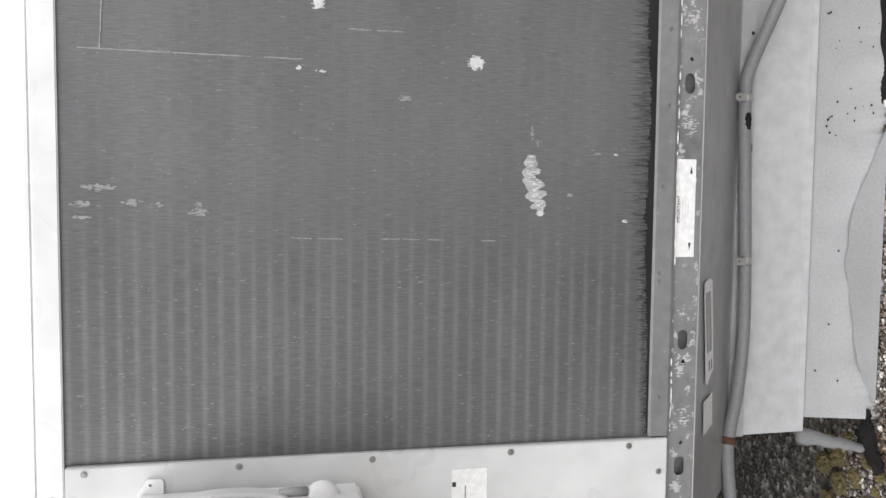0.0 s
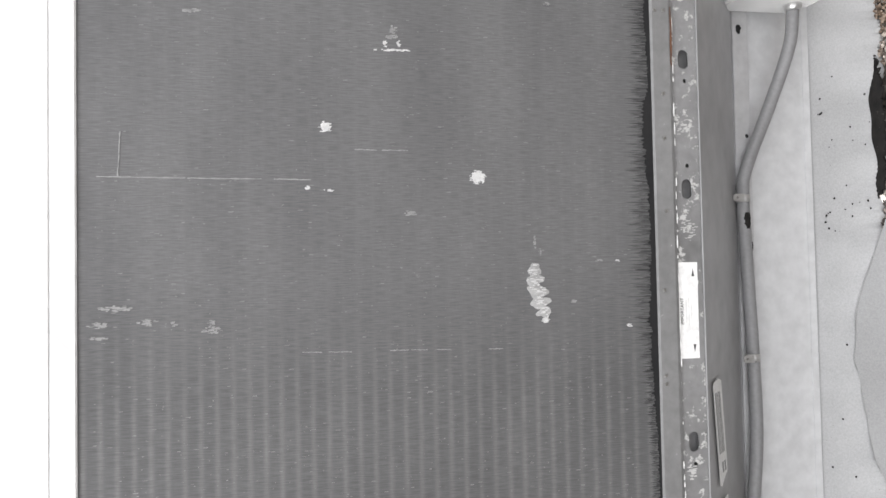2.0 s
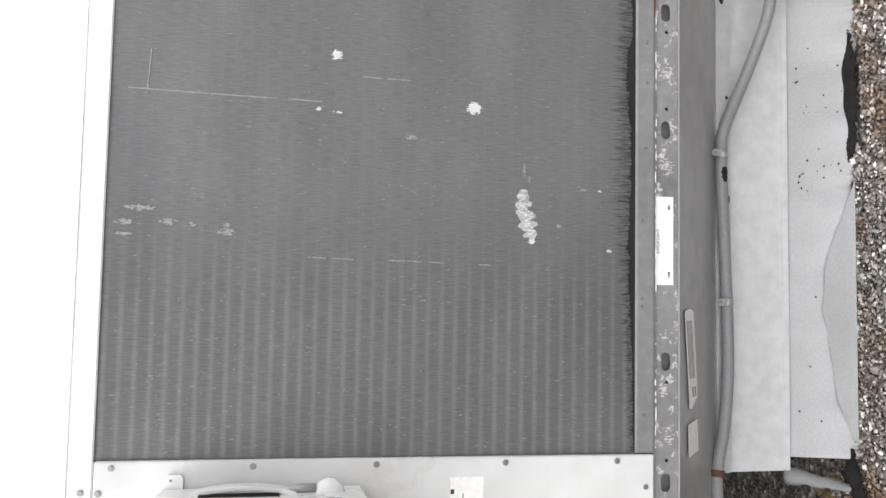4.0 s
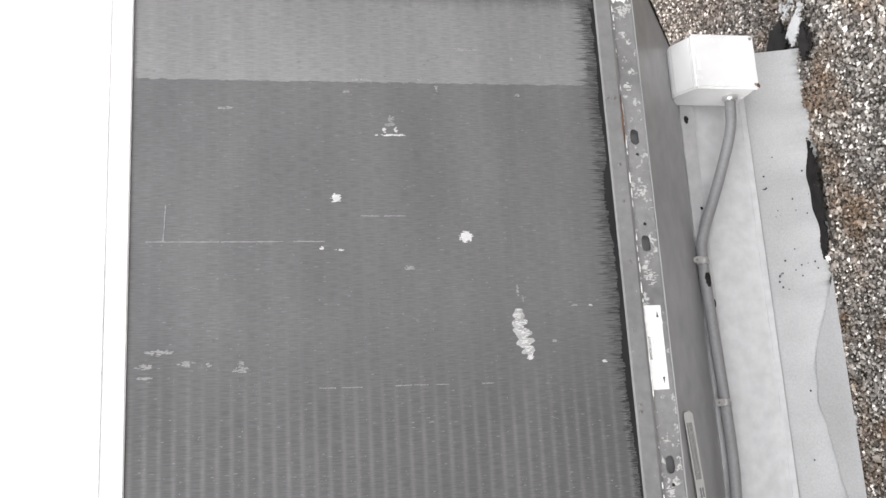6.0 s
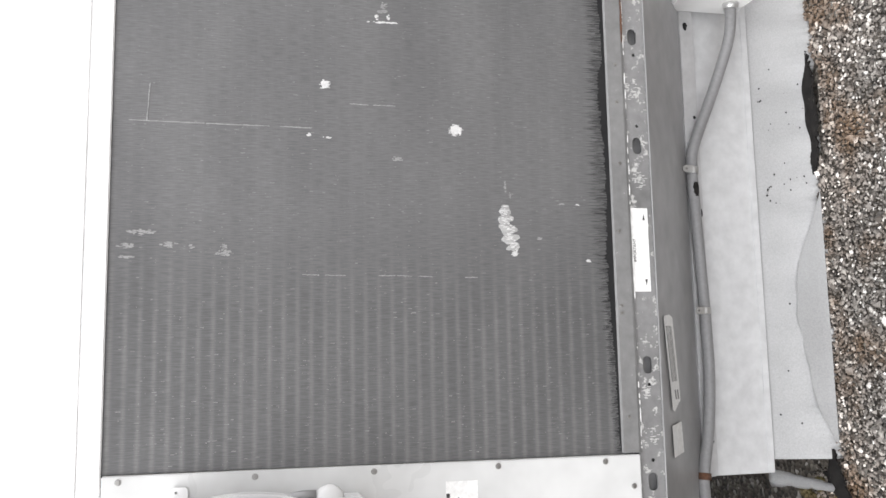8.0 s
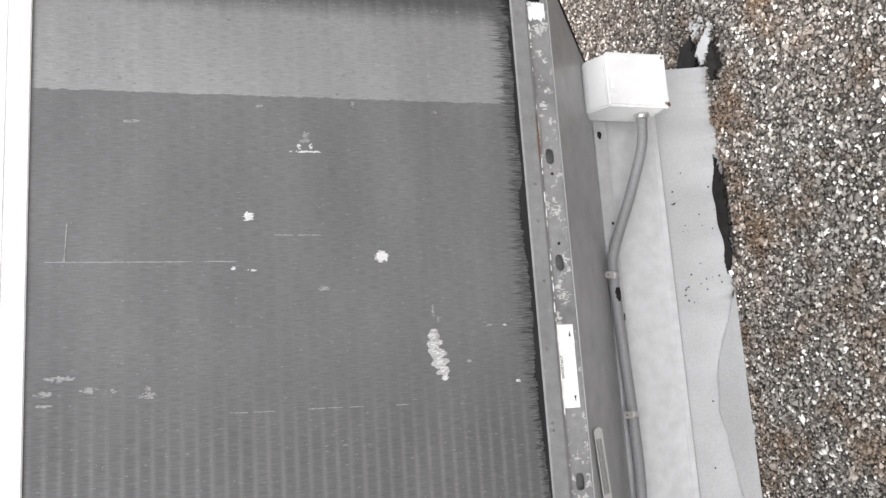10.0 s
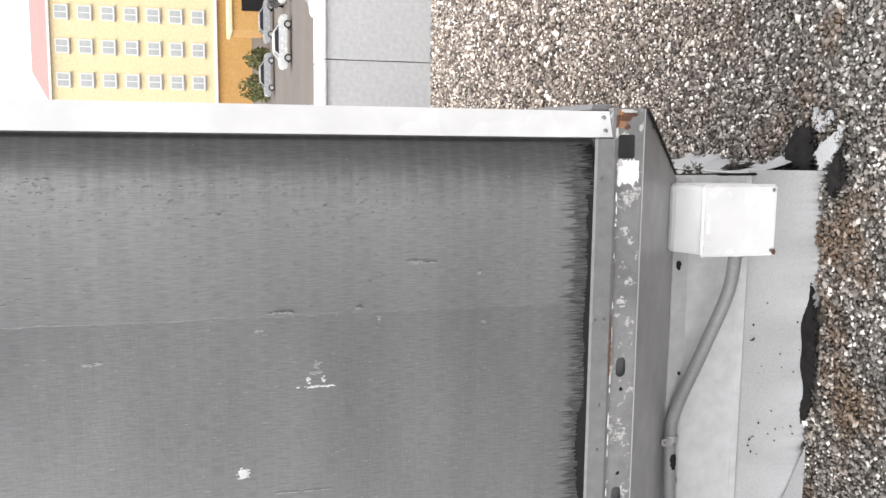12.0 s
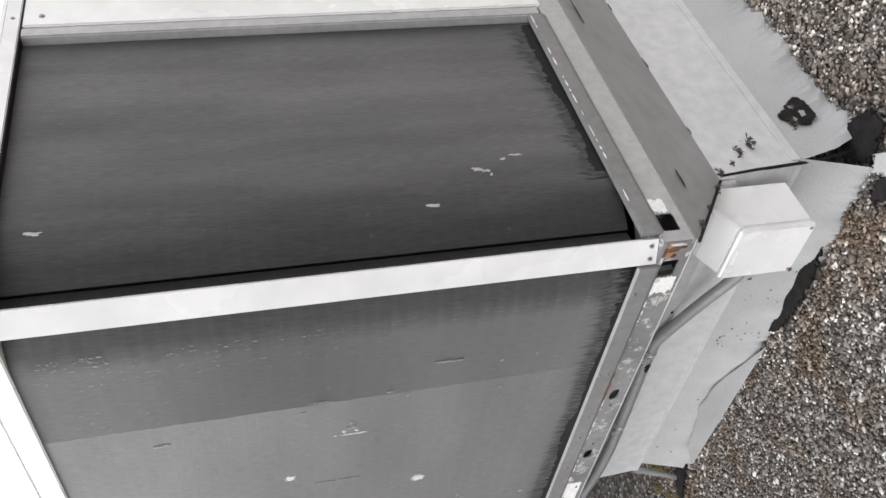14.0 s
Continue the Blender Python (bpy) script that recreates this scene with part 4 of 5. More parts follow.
for i in range(2600):
    # single bent fins: tiny slivers across the fin direction
    x, z = rnd.uniform(PANEL_X + 0.01, -0.05), rnd.uniform(0.69, 1.59)
    if rnd.random() > 0.35 + 0.65 * (-x / 1.25):
        continue
    w, h = rnd.uniform(0.0003, 0.0011), 0.0008 + rnd.random() ** 3 * 0.005
    vs = [bm.verts.new((x + a * w, bend_y(x) - 0.0004, z + b * h)) for a, b in ((-1, -0.6), (1, -0.8), (0.8, 0.7), (-0.7, 1))]
    bm.faces.new(vs)
for i in range(300):
    # flecked band beside the corner post
    x, z = -0.06 - 0.07 * rnd.random() ** 1.4, rnd.uniform(0.70, 1.59)
    if rnd.random() < 0.3:
        x = rnd.uniform(-0.26, -0.06)
    w, h = rnd.uniform(0.0004, 0.0013), rnd.uniform(0.001, 0.005)
    bm.faces.new([bm.verts.new((x + a * w, bend_y(x) - 0.0004, z + b * h)) for a, b in ((-1, -0.6), (1, -0.8), (0.8, 0.7), (-0.7, 1))])
tagged(part("fin_damage", bm, M_FINFLECK, coil_a), kind="stuff")
for i, (y, z, w, h) in enumerate([(0.083, 0.960, 0.010, 0.03), (0.155, 0.866, 0.014, 0.022), (0.150, 0.852, 0.012, 0.016), (0.184, 0.790, 0.007, 0.03), (0.176, 0.815, 0.008, 0.014), (0.140, 0.845, 0.010, 0.006), (0.10, 1.57, 0.012, 0.03)]):
    part("dent", blot(y, z, w * 0.6, h * 0.8, 200 + i, lambda u, v, t: (bend_x(u) + 0.0003 - t, u, v), rag=0.9, n=14, thick=0.0006), M_FINSMEAR, coil_b)

# corner post: a folded white strip across the corner
P0, P1 = Vector((0.009, -0.067, 0)), Vector((0.052, -0.051, 0))
D = (P1 - P0).normalized()
N = Vector((D.y, -D.x, 0))
bm = bmesh.new()
prof = [P0 - N * 0.012 + D * 0.004, P0 - N * 0.001, P0 + N * 0.001, P1 + N * 0.001, P1 - N * 0.001, P1 - N * 0.012 - D * 0.004, P1 - N * 0.012 - D * 0.007, P1 - N * 0.004 - D * 0.003, P0 - N * 0.004 + D * 0.003, P0 - N * 0.012 + D * 0.007]
lo = [bm.verts.new(p + Vector((0, 0, 0.616))) for p in prof]
hi = [bm.verts.new(p + Vector((0, 0, Z_TOP + 0.036))) for p in prof]
for i in range(len(prof)):
    bm.faces.new((lo[i], lo[(i + 1) % len(prof)], hi[(i + 1) % len(prof)], hi[i]))
bm.faces.new(lo[::-1])
bm.faces.new(hi)
bmesh.ops.recalc_face_normals(bm, faces=bm.faces[:])
post = part("corner_post", bm, M_WHITE, unit, "white folded corner post")
for s, z in ((0.25, 0.628), (0.75, 0.628), (0.25, 1.622)):
    p = P0 + (P1 - P0) * s + N * 0.001
    screw(post, p.x, p.y, z, "C", 0.62)

# top frame and lid
part("top_rail", box_bm(LEFT_X, 0.003, YA - 0.004, YA + 0.02, Z_TOP + 0.001, Z_TOP + 0.040, 0.002), M_WHITE, unit, "white top frame above the coil")
part("top_rail", box_bm(XB - 0.022, XB + 0.004, -0.036, BACK_Y, Z_TOP + 0.012, Z_TOP + 0.040, 0.002), M_WHITE, unit, "white top frame above the coil")
lid = part("lid", box_bm(LEFT_X + 0.004, XB - 0.003, YA - 0.001, BACK_Y - 0.004, Z_TOP + 0.0405, Z_TOP + 0.052, 0.003), M_WHITE, unit, "white sheet-metal lid")
for k in range(5):
    screw(unit, XB + 0.004, 0.10 + 0.55 * k, Z_TOP + 0.026, "B", 0.6)

# side panels beyond the second coil
part("mullion", box_bm(XB - 0.03, XB + 0.004, 0.588, 0.617, 0.616, Z_TOP + 0.011, 0.003), M_SIDERAIL, unit, "grey joint strip at the coil's edge")
for y0, y1 in ((0.620, BACK_Y),):
    pn = part("side_panel", box_bm(XB - 0.03, XB + 0.006, y0, y1, 0.606, Z_TOP + 0.008, 0.003), M_WHITE, unit, "smooth white enamelled side panel")
    for k in range(6):
        screw(pn, XB + 0.006, y0 + 0.03 + (y1 - y0 - 0.06) * k / 5, Z_TOP - 0.025, "B", 0.8)
part("end_wall", box_bm(LEFT_X, XB - 0.032, BACK_Y - 0.02, BACK_Y, 0.616, Z_TOP + 0.038), M_WHITE, unit)
part("end_wall", box_bm(LEFT_X, LEFT_X + 0.02, YA + 0.02, BACK_Y - 0.022, 0.616, Z_TOP + 0.038), M_WHITE, unit)
# dark baffle behind the coils
part("baffle", box_bm(PANEL_X - 0.02, -0.10, 0.06, 0.068, 0.616, Z_TOP + 0.038), M_INSIDE, unit)
part("baffle", box_bm(-0.10, -0.092, 0.07, BACK_Y - 0.03, 0.616, Z_TOP + 0.038), M_INSIDE, unit)

# white service panel
panel = part("service_panel", box_bm(LEFT_X + 0.002, PANEL_X - 0.001, YA - 0.009, YA + 0.02, 0.613, Z_TOP - 0.001, 0.002), M_PANEL, unit, "pale grey service panel with a row of screws")
for z in (1.584, 1.351, 1.137, 0.901, 0.686):
    screw(panel, PANEL_X - 0.012, YA - 0.009, z, "A", 0.8)
screw(panel, PANEL_X - 0.054, YA - 0.009, 1.603, "A", 0.85)
screw(unit, PANEL_X - 0.053, YA - 0.004, 1.632, "A", 0.85)
screw(panel, PANEL_X - 0.061, YA - 0.009, 0.629, "A", 0.75)
screw(unit, 0.0, YA - 0.004, Z_TOP + 0.02, "A", 0.9)
for i, (z, h) in enumerate(((1.594, 0.004), (1.586, 0.004), (1.578, 0.004))):
    part("letter_bar", box_bm(PANEL_X - 0.105, PANEL_X - 0.082, YA - 0.0098, YA - 0.0088, z - 0.0022, z + 0.0022), M_INK, panel)
tag = part("barcode_label", box_bm(PANEL_X - 0.135, PANEL_X - 0.036, YA - 0.0098, YA - 0.0088, 0.942, 1.003), M_STICKER, panel, "white barcode label with grey bars")
part("mark", box_bm(PANEL_X - 0.066, PANEL_X - 0.058, YA - 0.0104, YA - 0.0099, 0.996, 1.0025), M_INK, tag)
for i in (3,):
    part("bar", box_bm(PANEL_X - 0.13, PANEL_X - 0.065, YA - 0.0104, YA - 0.0099, 0.995 - i * 0.0055, 0.9975 - i * 0.0055 + (0.001 if i % 3 else 0)), M_GREYINK, tag)

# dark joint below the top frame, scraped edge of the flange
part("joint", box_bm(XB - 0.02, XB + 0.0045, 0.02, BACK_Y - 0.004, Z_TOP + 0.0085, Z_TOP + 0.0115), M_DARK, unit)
rnd = random.Random(31)
bm = bmesh.new()
x = PANEL_X + 0.01
while x < -0.03:
    l = rnd.uniform(0.004, 0.03)
    if rnd.random() < 0.6:
        z, hh = 0.6085 + rnd.uniform(-0.0008, 0.0008), rnd.uniform(0.0005, 0.0014)
        bm.faces.new([bm.verts.new((x + p * l, YA - 0.0066, z + q * hh)) for p, q in ((0, -0.6), (0.5, -1), (1, -0.3), (0.9, 0.6), (0.4, 1), (0.05, 0.7))])
    x += l + rnd.uniform(0.001, 0.012)
tagged(part("scraped_edge", bm, M_STICKER, unit, "bright scraped metal along the flange edge"), kind="stuff")
bm = bmesh.new()
y = 0.0
while y < 0.58:
    l = rnd.uniform(0.006, 0.035)
    if rnd.random() < 0.65:
        hh = rnd.uniform(0.0006, 0.002)
        bm.faces.new([bm.verts.new((XB + 0.0066, y + p * l, 0.641 + q * hh)) for p, q in ((0, -0.6), (0.5, -1), (1, -0.3), (0.9, 0.6), (0.4, 1), (0.05, 0.7))])
    y += l + rnd.uniform(0.001, 0.012)
tagged(part("scraped_edge", bm, M_STICKER, unit, "bright scraped metal along the flange edge"), kind="stuff")
# dirt along the foot of the side skirt
for i, (y, f, l) in enumerate(((0.32, 0.97, 0.02), (0.55, 0.96, 0.03), (0.78, 0.97, 0.025), (0.80, 0.60, 0.08), (1.05, 0.97, 0.03), (1.22, 0.95, 0.04), (1.45, 0.97, 0.03), (0.62, 0.18, 0.10), (0.10, 0.25, 0.05))):
    part("dirt_spot", blot(y, f, l, 0.035, 620 + i, lambda u, v, w: (XB + 0.001 - (XB + 0.062) * v + 0.0033 - w, u, 0.556 - 0.204 * v - 0.0015), rag=0.6, n=10, thick=0.0006), M_GRIMESHADE, unit)
# flange screws, rivets
flange = [o for o in unit.children if o.name.startswith("flange")][0]
for x, z in ((-0.06, 0.637), (-0.30, 0.640), (-0.30, 0.624), (-0.53, 0.628), (-0.66, 0.628), (-0.95, 0.637), (-0.965, 0.637), (-1.17, 0.632), (-0.45, 0.628), (-0.80, 0.636)):
    screw(flange, x, YA - 0.006, z, "A", 0.5)
bm = blot(-0.35, 0.6105, 0.10, 0.0035, 9, face_a(YA - 0.0062), rag=0.6, n=30)
part("rust_line", bm, M_RUST, flange, "rusty scrape on the flange edge")
# paint torn off beside the fork holes

part("torn_sticker", plate(torn(-0.068, -0.028, 0.566, 0.606, 12), [], -0.0008, face_a(YA - 0.0003)), M_STICKER, rail_a, "white remains of a torn sticker")
part("torn_sticker", plate(torn(0.001, 0.030, 0.580, 0.611, 13), [], -0.0008, face_b(XB + 0.0003)), M_STICKER, rail_b, "white remains of a torn sticker")
for i, (x, z, w, h) in enumerate(((0.032, 0.600, 0.018, 0.014), (0.043, 0.593, 0.014, 0.024), (0.026, 0.590, 0.008, 0.010), (0.050, 0.604, 0.010, 0.008), (0.036, 0.608, 0.020, 0.006), (0.047, 0.578, 0.006, 0.010))):
    part("rust_patch", blot(x, z, w, h, 140 + i, face_a(YA - 0.0003 - 0.0002 * i), rag=0.7, n=14), M_RUST if i % 3 else M_OLDRUST, rail_a, "flaking rust at the rail's corner")
for i, (x, z, w, h) in enumerate(((0.053, 0.590, 0.006, 0.034), (0.020, 0.6085, 0.026, 0.004), (-0.033, 0.601, 0.012, 0.010))):
    part("bare_edge", blot(x, z, w, h, 160 + i, face_a(YA - 0.0004), rag=0.5, n=14), M_OLDSTICKER, rail_a, "pale primer where the paint has flaked")
for i, (x, z, w, h) in enumerate(((-0.088, 0.59, 0.022, 0.034), (-1.215, 0.585, 0.045, 0.036), (-1.335, 0.59, 0.02, 0.03), (-0.27, 0.588, 0.02, 0.018), (-1.12, 0.59, 0.03, 0.02), (-0.50, 0.59, 0.05, 0.03), (-0.69, 0.585, 0.04, 0.036))):
    tagged(part("scuff", slivers(x, z, w, h, 500 + i, 26, YA), M_OLDSTICKER, rail_a), kind="stuff")

# labels
lab = part("warning_label", box_bm(-0.922, -0.751, YA - 0.0012, YA - 0.0002, 0.570, 0.6095), M_STICKER, rail_a, "white oblong label with two black arrows")
text_mesh("IMPORTANT", 0.0085, M_INK, lab, pose(-0.838, YA - 0.0014, 0.601, 90, 0, 0))
for i, w in enumerate((0.04, 0.05, 0.03)):
    part("text_line", box_bm(-0.838 - w / 2, -0.838 + w / 2, YA - 0.0016, YA - 0.0013, 0.593 - i * 0.005, 0.5936 - i * 0.005), M_OLDSTICKER, lab)
for x, s in ((-0.770, 1), (-0.903, -1)):
    part("arrow", plate([(x - s * 0.006, 0.5765), (x + s * 0.007, 0.579), (x - s * 0.006, 0.5815)], [], -0.0004, face_a(YA - 0.0013)), M_INK, lab)

skirt_a = [o for o in unit.children if o.name.startswith("skirt")][0]


def on_skirt(x, f, lift=0.001):
    """A point on the skirt's face, f of the way down."""
    y = YA + 0.001 + f * (0.175 - YA)
    z = 0.556 + f * (0.352 - 0.556)
    return x, y, z


def skirt_place(u, v, w):
    x, y, z = on_skirt(u, v)
    k = 0.004 + w
    return (x, y - k * 0.61, z - k * 0.80)


def skirt_label(loop, mat, label):
    return part("sticker", plate(loop, [], 0.0004, skirt_place), mat, skirt_a, label)


st = skirt_label([(-0.976, 0.08), (-0.970, 0.10), (-0.966, 0.22), (-0.972, 0.30), (-1.130, 0.40), (-1.146, 0.40), (-1.150, 0.36), (-1.166, 0.24), (-1.162, 0.20)], M_STICKER, "peeling grey sticker with lines of small print")
for i, v in enumerate((0.115, 0.145, 0.175, 0.205, 0.235)):
    part("text_line", plate([(-0.99, v), (-1.105, v + 0.085), (-1.105, v + 0.095), (-0.99, v + 0.010)], [], 0.0003, lambda u, q, w: skirt_place(u, q, w + 0.0008)), M_PRINT if i in (0, 3) else M_GREYINK, st)
skirt_label([(-1.194, 0.16), (-1.190, 0.40), (-1.254, 0.43), (-1.258, 0.18)], M_STICKER, "small blank grey sticker")

for v0 in (0.25, 0.31):
    part("text_line", plate([(-1.122, v0), (-1.142, v0 + 0.02), (-1.142, v0 + 0.055), (-1.122, v0 + 0.035)], [], 0.0003, lambda u, q, w: skirt_place(u, q, w + 0.0008)), M_GREYINK, st)

# disconnect switch on the service panel
dis = empty("disconnect_switch", "white metal disconnect switch box on the service panel", "switch box")
DX1, DY0 = -1.288, YA - 0.009
part("body", box_bm(-1.60, DX1, DY0 - 0.13, DY0 - 0.001, 1.16, 1.505, 0.006), M_WHITE, dis)
part("cover", box_bm(-1.604, DX1 + 0.003, DY0 - 0.142, DY0 - 0.131, 1.156, 1.509, 0.004), M_WHITE, dis)
ear = part("mounting_ear", plate([(DX1 - 0.01, 1.466), (DX1 + 0.019, 1.466), (DX1 + 0.023, 1.470), (DX1 + 0.023, 1.490), (DX1 + 0.019, 1.494), (DX1 + 0.002, 1.506), (DX1 - 0.01, 1.506)], [slot(DX1 + 0.014, 1.486, 0.005, 0.005, 10)], 0.004, face_a(DY0 - 0.0055)), M_WHITE, dis, "white mounting ear with a screw hole")
arch = [(DX1 + 0.002 + 0.012 * math.sin(math.pi * k / 16) ** 0.7, 1.448 - 0.172 * k / 16) for k in range(17)]
foot = [(x - 0.0075, z) for x, z in arch]
bm = plate(arch + foot[::-1], [], 0.030, face_a(DY0 - 0.066))
bmesh.ops.bevel(bm, geom=bm.edges[:], offset=0.0012, segments=2, affect="EDGES", clamp_overlap=True)
part("handle", bm, M_WHITE, dis, "white arched lever handle")
part("handle_grip", tube([(DX1 + 0.006, DY0 - 0.051, 1.290), (DX1 + 0.007, DY0 - 0.051, 1.27), (DX1 + 0.007, DY0 - 0.051, 1.245)], [0.006, 0.0075, 0.0075], 12), M_GREYPAINT, dis, "grey worn end of the lever")
part("recess", box_bm(DX1 + 0.0005, DX1 + 0.002, DY0 - 0.082, DY0 - 0.060, 1.305, 1.435), M_DARK, dis, "dark slot behind the lever")
bm = bmesh.new()
bmesh.ops.create_uvsphere(bm, u_segments=28, v_segments=16, radius=0.027)
for v in bm.verts:
    v.co = Vector((DX1 - 0.004 + v.co.x, DY0 - 0.05 + v.co.y * 0.42, 1.222 + v.co.z))
for f in bm.faces:
    f.smooth = True
part("knob", bm, M_WHITE, dis, "round white switch hub")
part("recess", box_bm(DX1 + 0.0005, DX1 + 0.0018, DY0 - 0.118, DY0 - 0.108, 1.205, 1.236), M_DARK, dis, "dark slot below the hub")
for z in (1.395, 1.33):
    part("red_bar", box_bm(DX1 - 0.035, DX1 - 0.022, DY0 - 0.1428, DY0 - 0.142, z - 0.014, z + 0.014), M_REDINK, dis)
for z in (1.40, 1.312):
    screw(dis, DX1 - 0.02, DY0 - 0.142, z, "A", 0.5)

# ---- junction box, conduit ----
jb = empty("junction_box", "white square metal junction box on the curb", "junction box")
bm = prism([(0.066, 0.359), (0.118, 0.386), (0.135, 0.386), (0.160, 0.372), (0.176, 0.362), (0.176, 0.199), (0.066, 0.199)], "X", -0.213, -0.080)
bmesh.ops.bevel(bm, geom=bm.edges[:], offset=0.004, segments=3, affect="EDGES", clamp_overlap=True)
part("body", bm, M_WHITE, jb)
part("cover", box_bm(-0.217, -0.077, 0.053, 0.0655, 0.196, 0.361, 0.005, 3), M_WHITE, jb)
for x, z in ((-0.206, 0.207), (-0.088, 0.207)):
    screw(jb, x, 0.053, z, "A", 0.55)
part("rust_stain", blot(-0.209, 0.201, 0.011, 0.009, 31, face_a(0.0527), rag=0.4, n=12), M_RUST, jb, "rusty corner of the cover")
# highlight on the cover, painted as a thin white strip
part("glint_strip", box_bm(-0.172, -0.132, 0.0524, 0.0532, 0.344, 0.352), M_STICKER, jb)
part("hub", tube([(-0.209, 0.115, 0.243), (-0.226, 0.115, 0.243)], [0.0195, 0.0175], 16), M_CHROME, jb, "threaded conduit hub")

cond = empty("conduit", "grey flexible conduit strapped along the curb", "conduit")
line = smooth_line([(-0.222, 0.115, 0.243), (-0.30, 0.122, 0.250), (-0.42, 0.145, 0.285), (-0.55, 0.160, 0.334), (-0.61, 0.162, 0.343), (-0.75, 0.160, 0.340), (-0.95, 0.160, 0.332),
                    (-1.10, 0.156, 0.332), (-1.22, 0.150, 0.345), (-1.30, 0.145, 0.362), (-1.36, 0.14, 0.368), (-1.50, 0.13, 0.36), (-1.8, 0.12, 0.35)], 8)
part("tube", tube(line, 0.0132, 14), M_CONDUIT, cond)
for x, z, tilt in ((-0.615, 0.343, 0), (-0.949, 0.332, 0)):
    bm = tube([(x - 0.008, 0.161, z), (x + 0.008, 0.161, z)], 0.0150, 14)
    part("strap", bm, M_CHROME, cond, "bright one-hole conduit strap")
    tab = part("strap_tab", plate([(x - 0.008, z + 0.009), (x + 0.008, z + 0.009), (x + 0.008, z + 0.027), (x + 0.005, z + 0.033), (x - 0.005, z + 0.033), (x - 0.008, z + 0.027)], [slot(x, z + 0.025, 0.005, 0.005, 10)], 0.003, face_a(0.140)), M_CHROME, cond)
    screw(tab, x, 0.140, z + 0.025, "A", 0.4)
# tar smeared on the conduit
bm = bmesh.new()
rnd = random.Random(3)
grid = []
for i in range(11):
    s = i / 10
    wide = 0.55 * math.sin(math.pi * min(1, 0.12 + s * 0.85)) ** 0.6 + rnd.uniform(-0.12, 0.12)
    grid.append([bm.verts.new((-0.645 - 0.034 * s, 0.1615 - 0.0142 * math.cos(a), 0.3425 - 0.001 * s + 0.0139 * math.sin(a))) for a in (-wide - 0.1, -wide * 0.3, wide * 0.3, wide)])
for g0, g1 in zip(grid, grid[1:]):
    for k in range(3):
        bm.faces.new((g0[k], g0[k + 1], g1[k + 1], g1[k]))
part("tar_smear", bm, M_TAR, cond, "black tar smear on the conduit")
part("rust_clamp", tube([(-1.315, 0.1445, 0.364), (-1.33, 0.143, 0.366)], 0.0155, 12), M_RUST, cond, "rusty clamp")
# chipped spots on the fixing strip
nail = [o for o in curb.children if o.name.startswith("nailer")][0]
for x, z, w, h, s in ((-0.645, 0.338, 0.032, 0.013, 1), (-0.715, 0.318, 0.020, 0.005, 2), (-0.25, 0.334, 0.018, 0.012, 3), (-0.48, 0.322, 0.008, 0.007, 4), (-1.03, 0.321, 0.008, 0.007, 5), (-1.25, 0.323, 0.008, 0.008, 6)):
    part("chip", blot(x, z, w, h, 400 + s, face_a(0.1757), rag=0.4, n=12), M_DARK, nail)

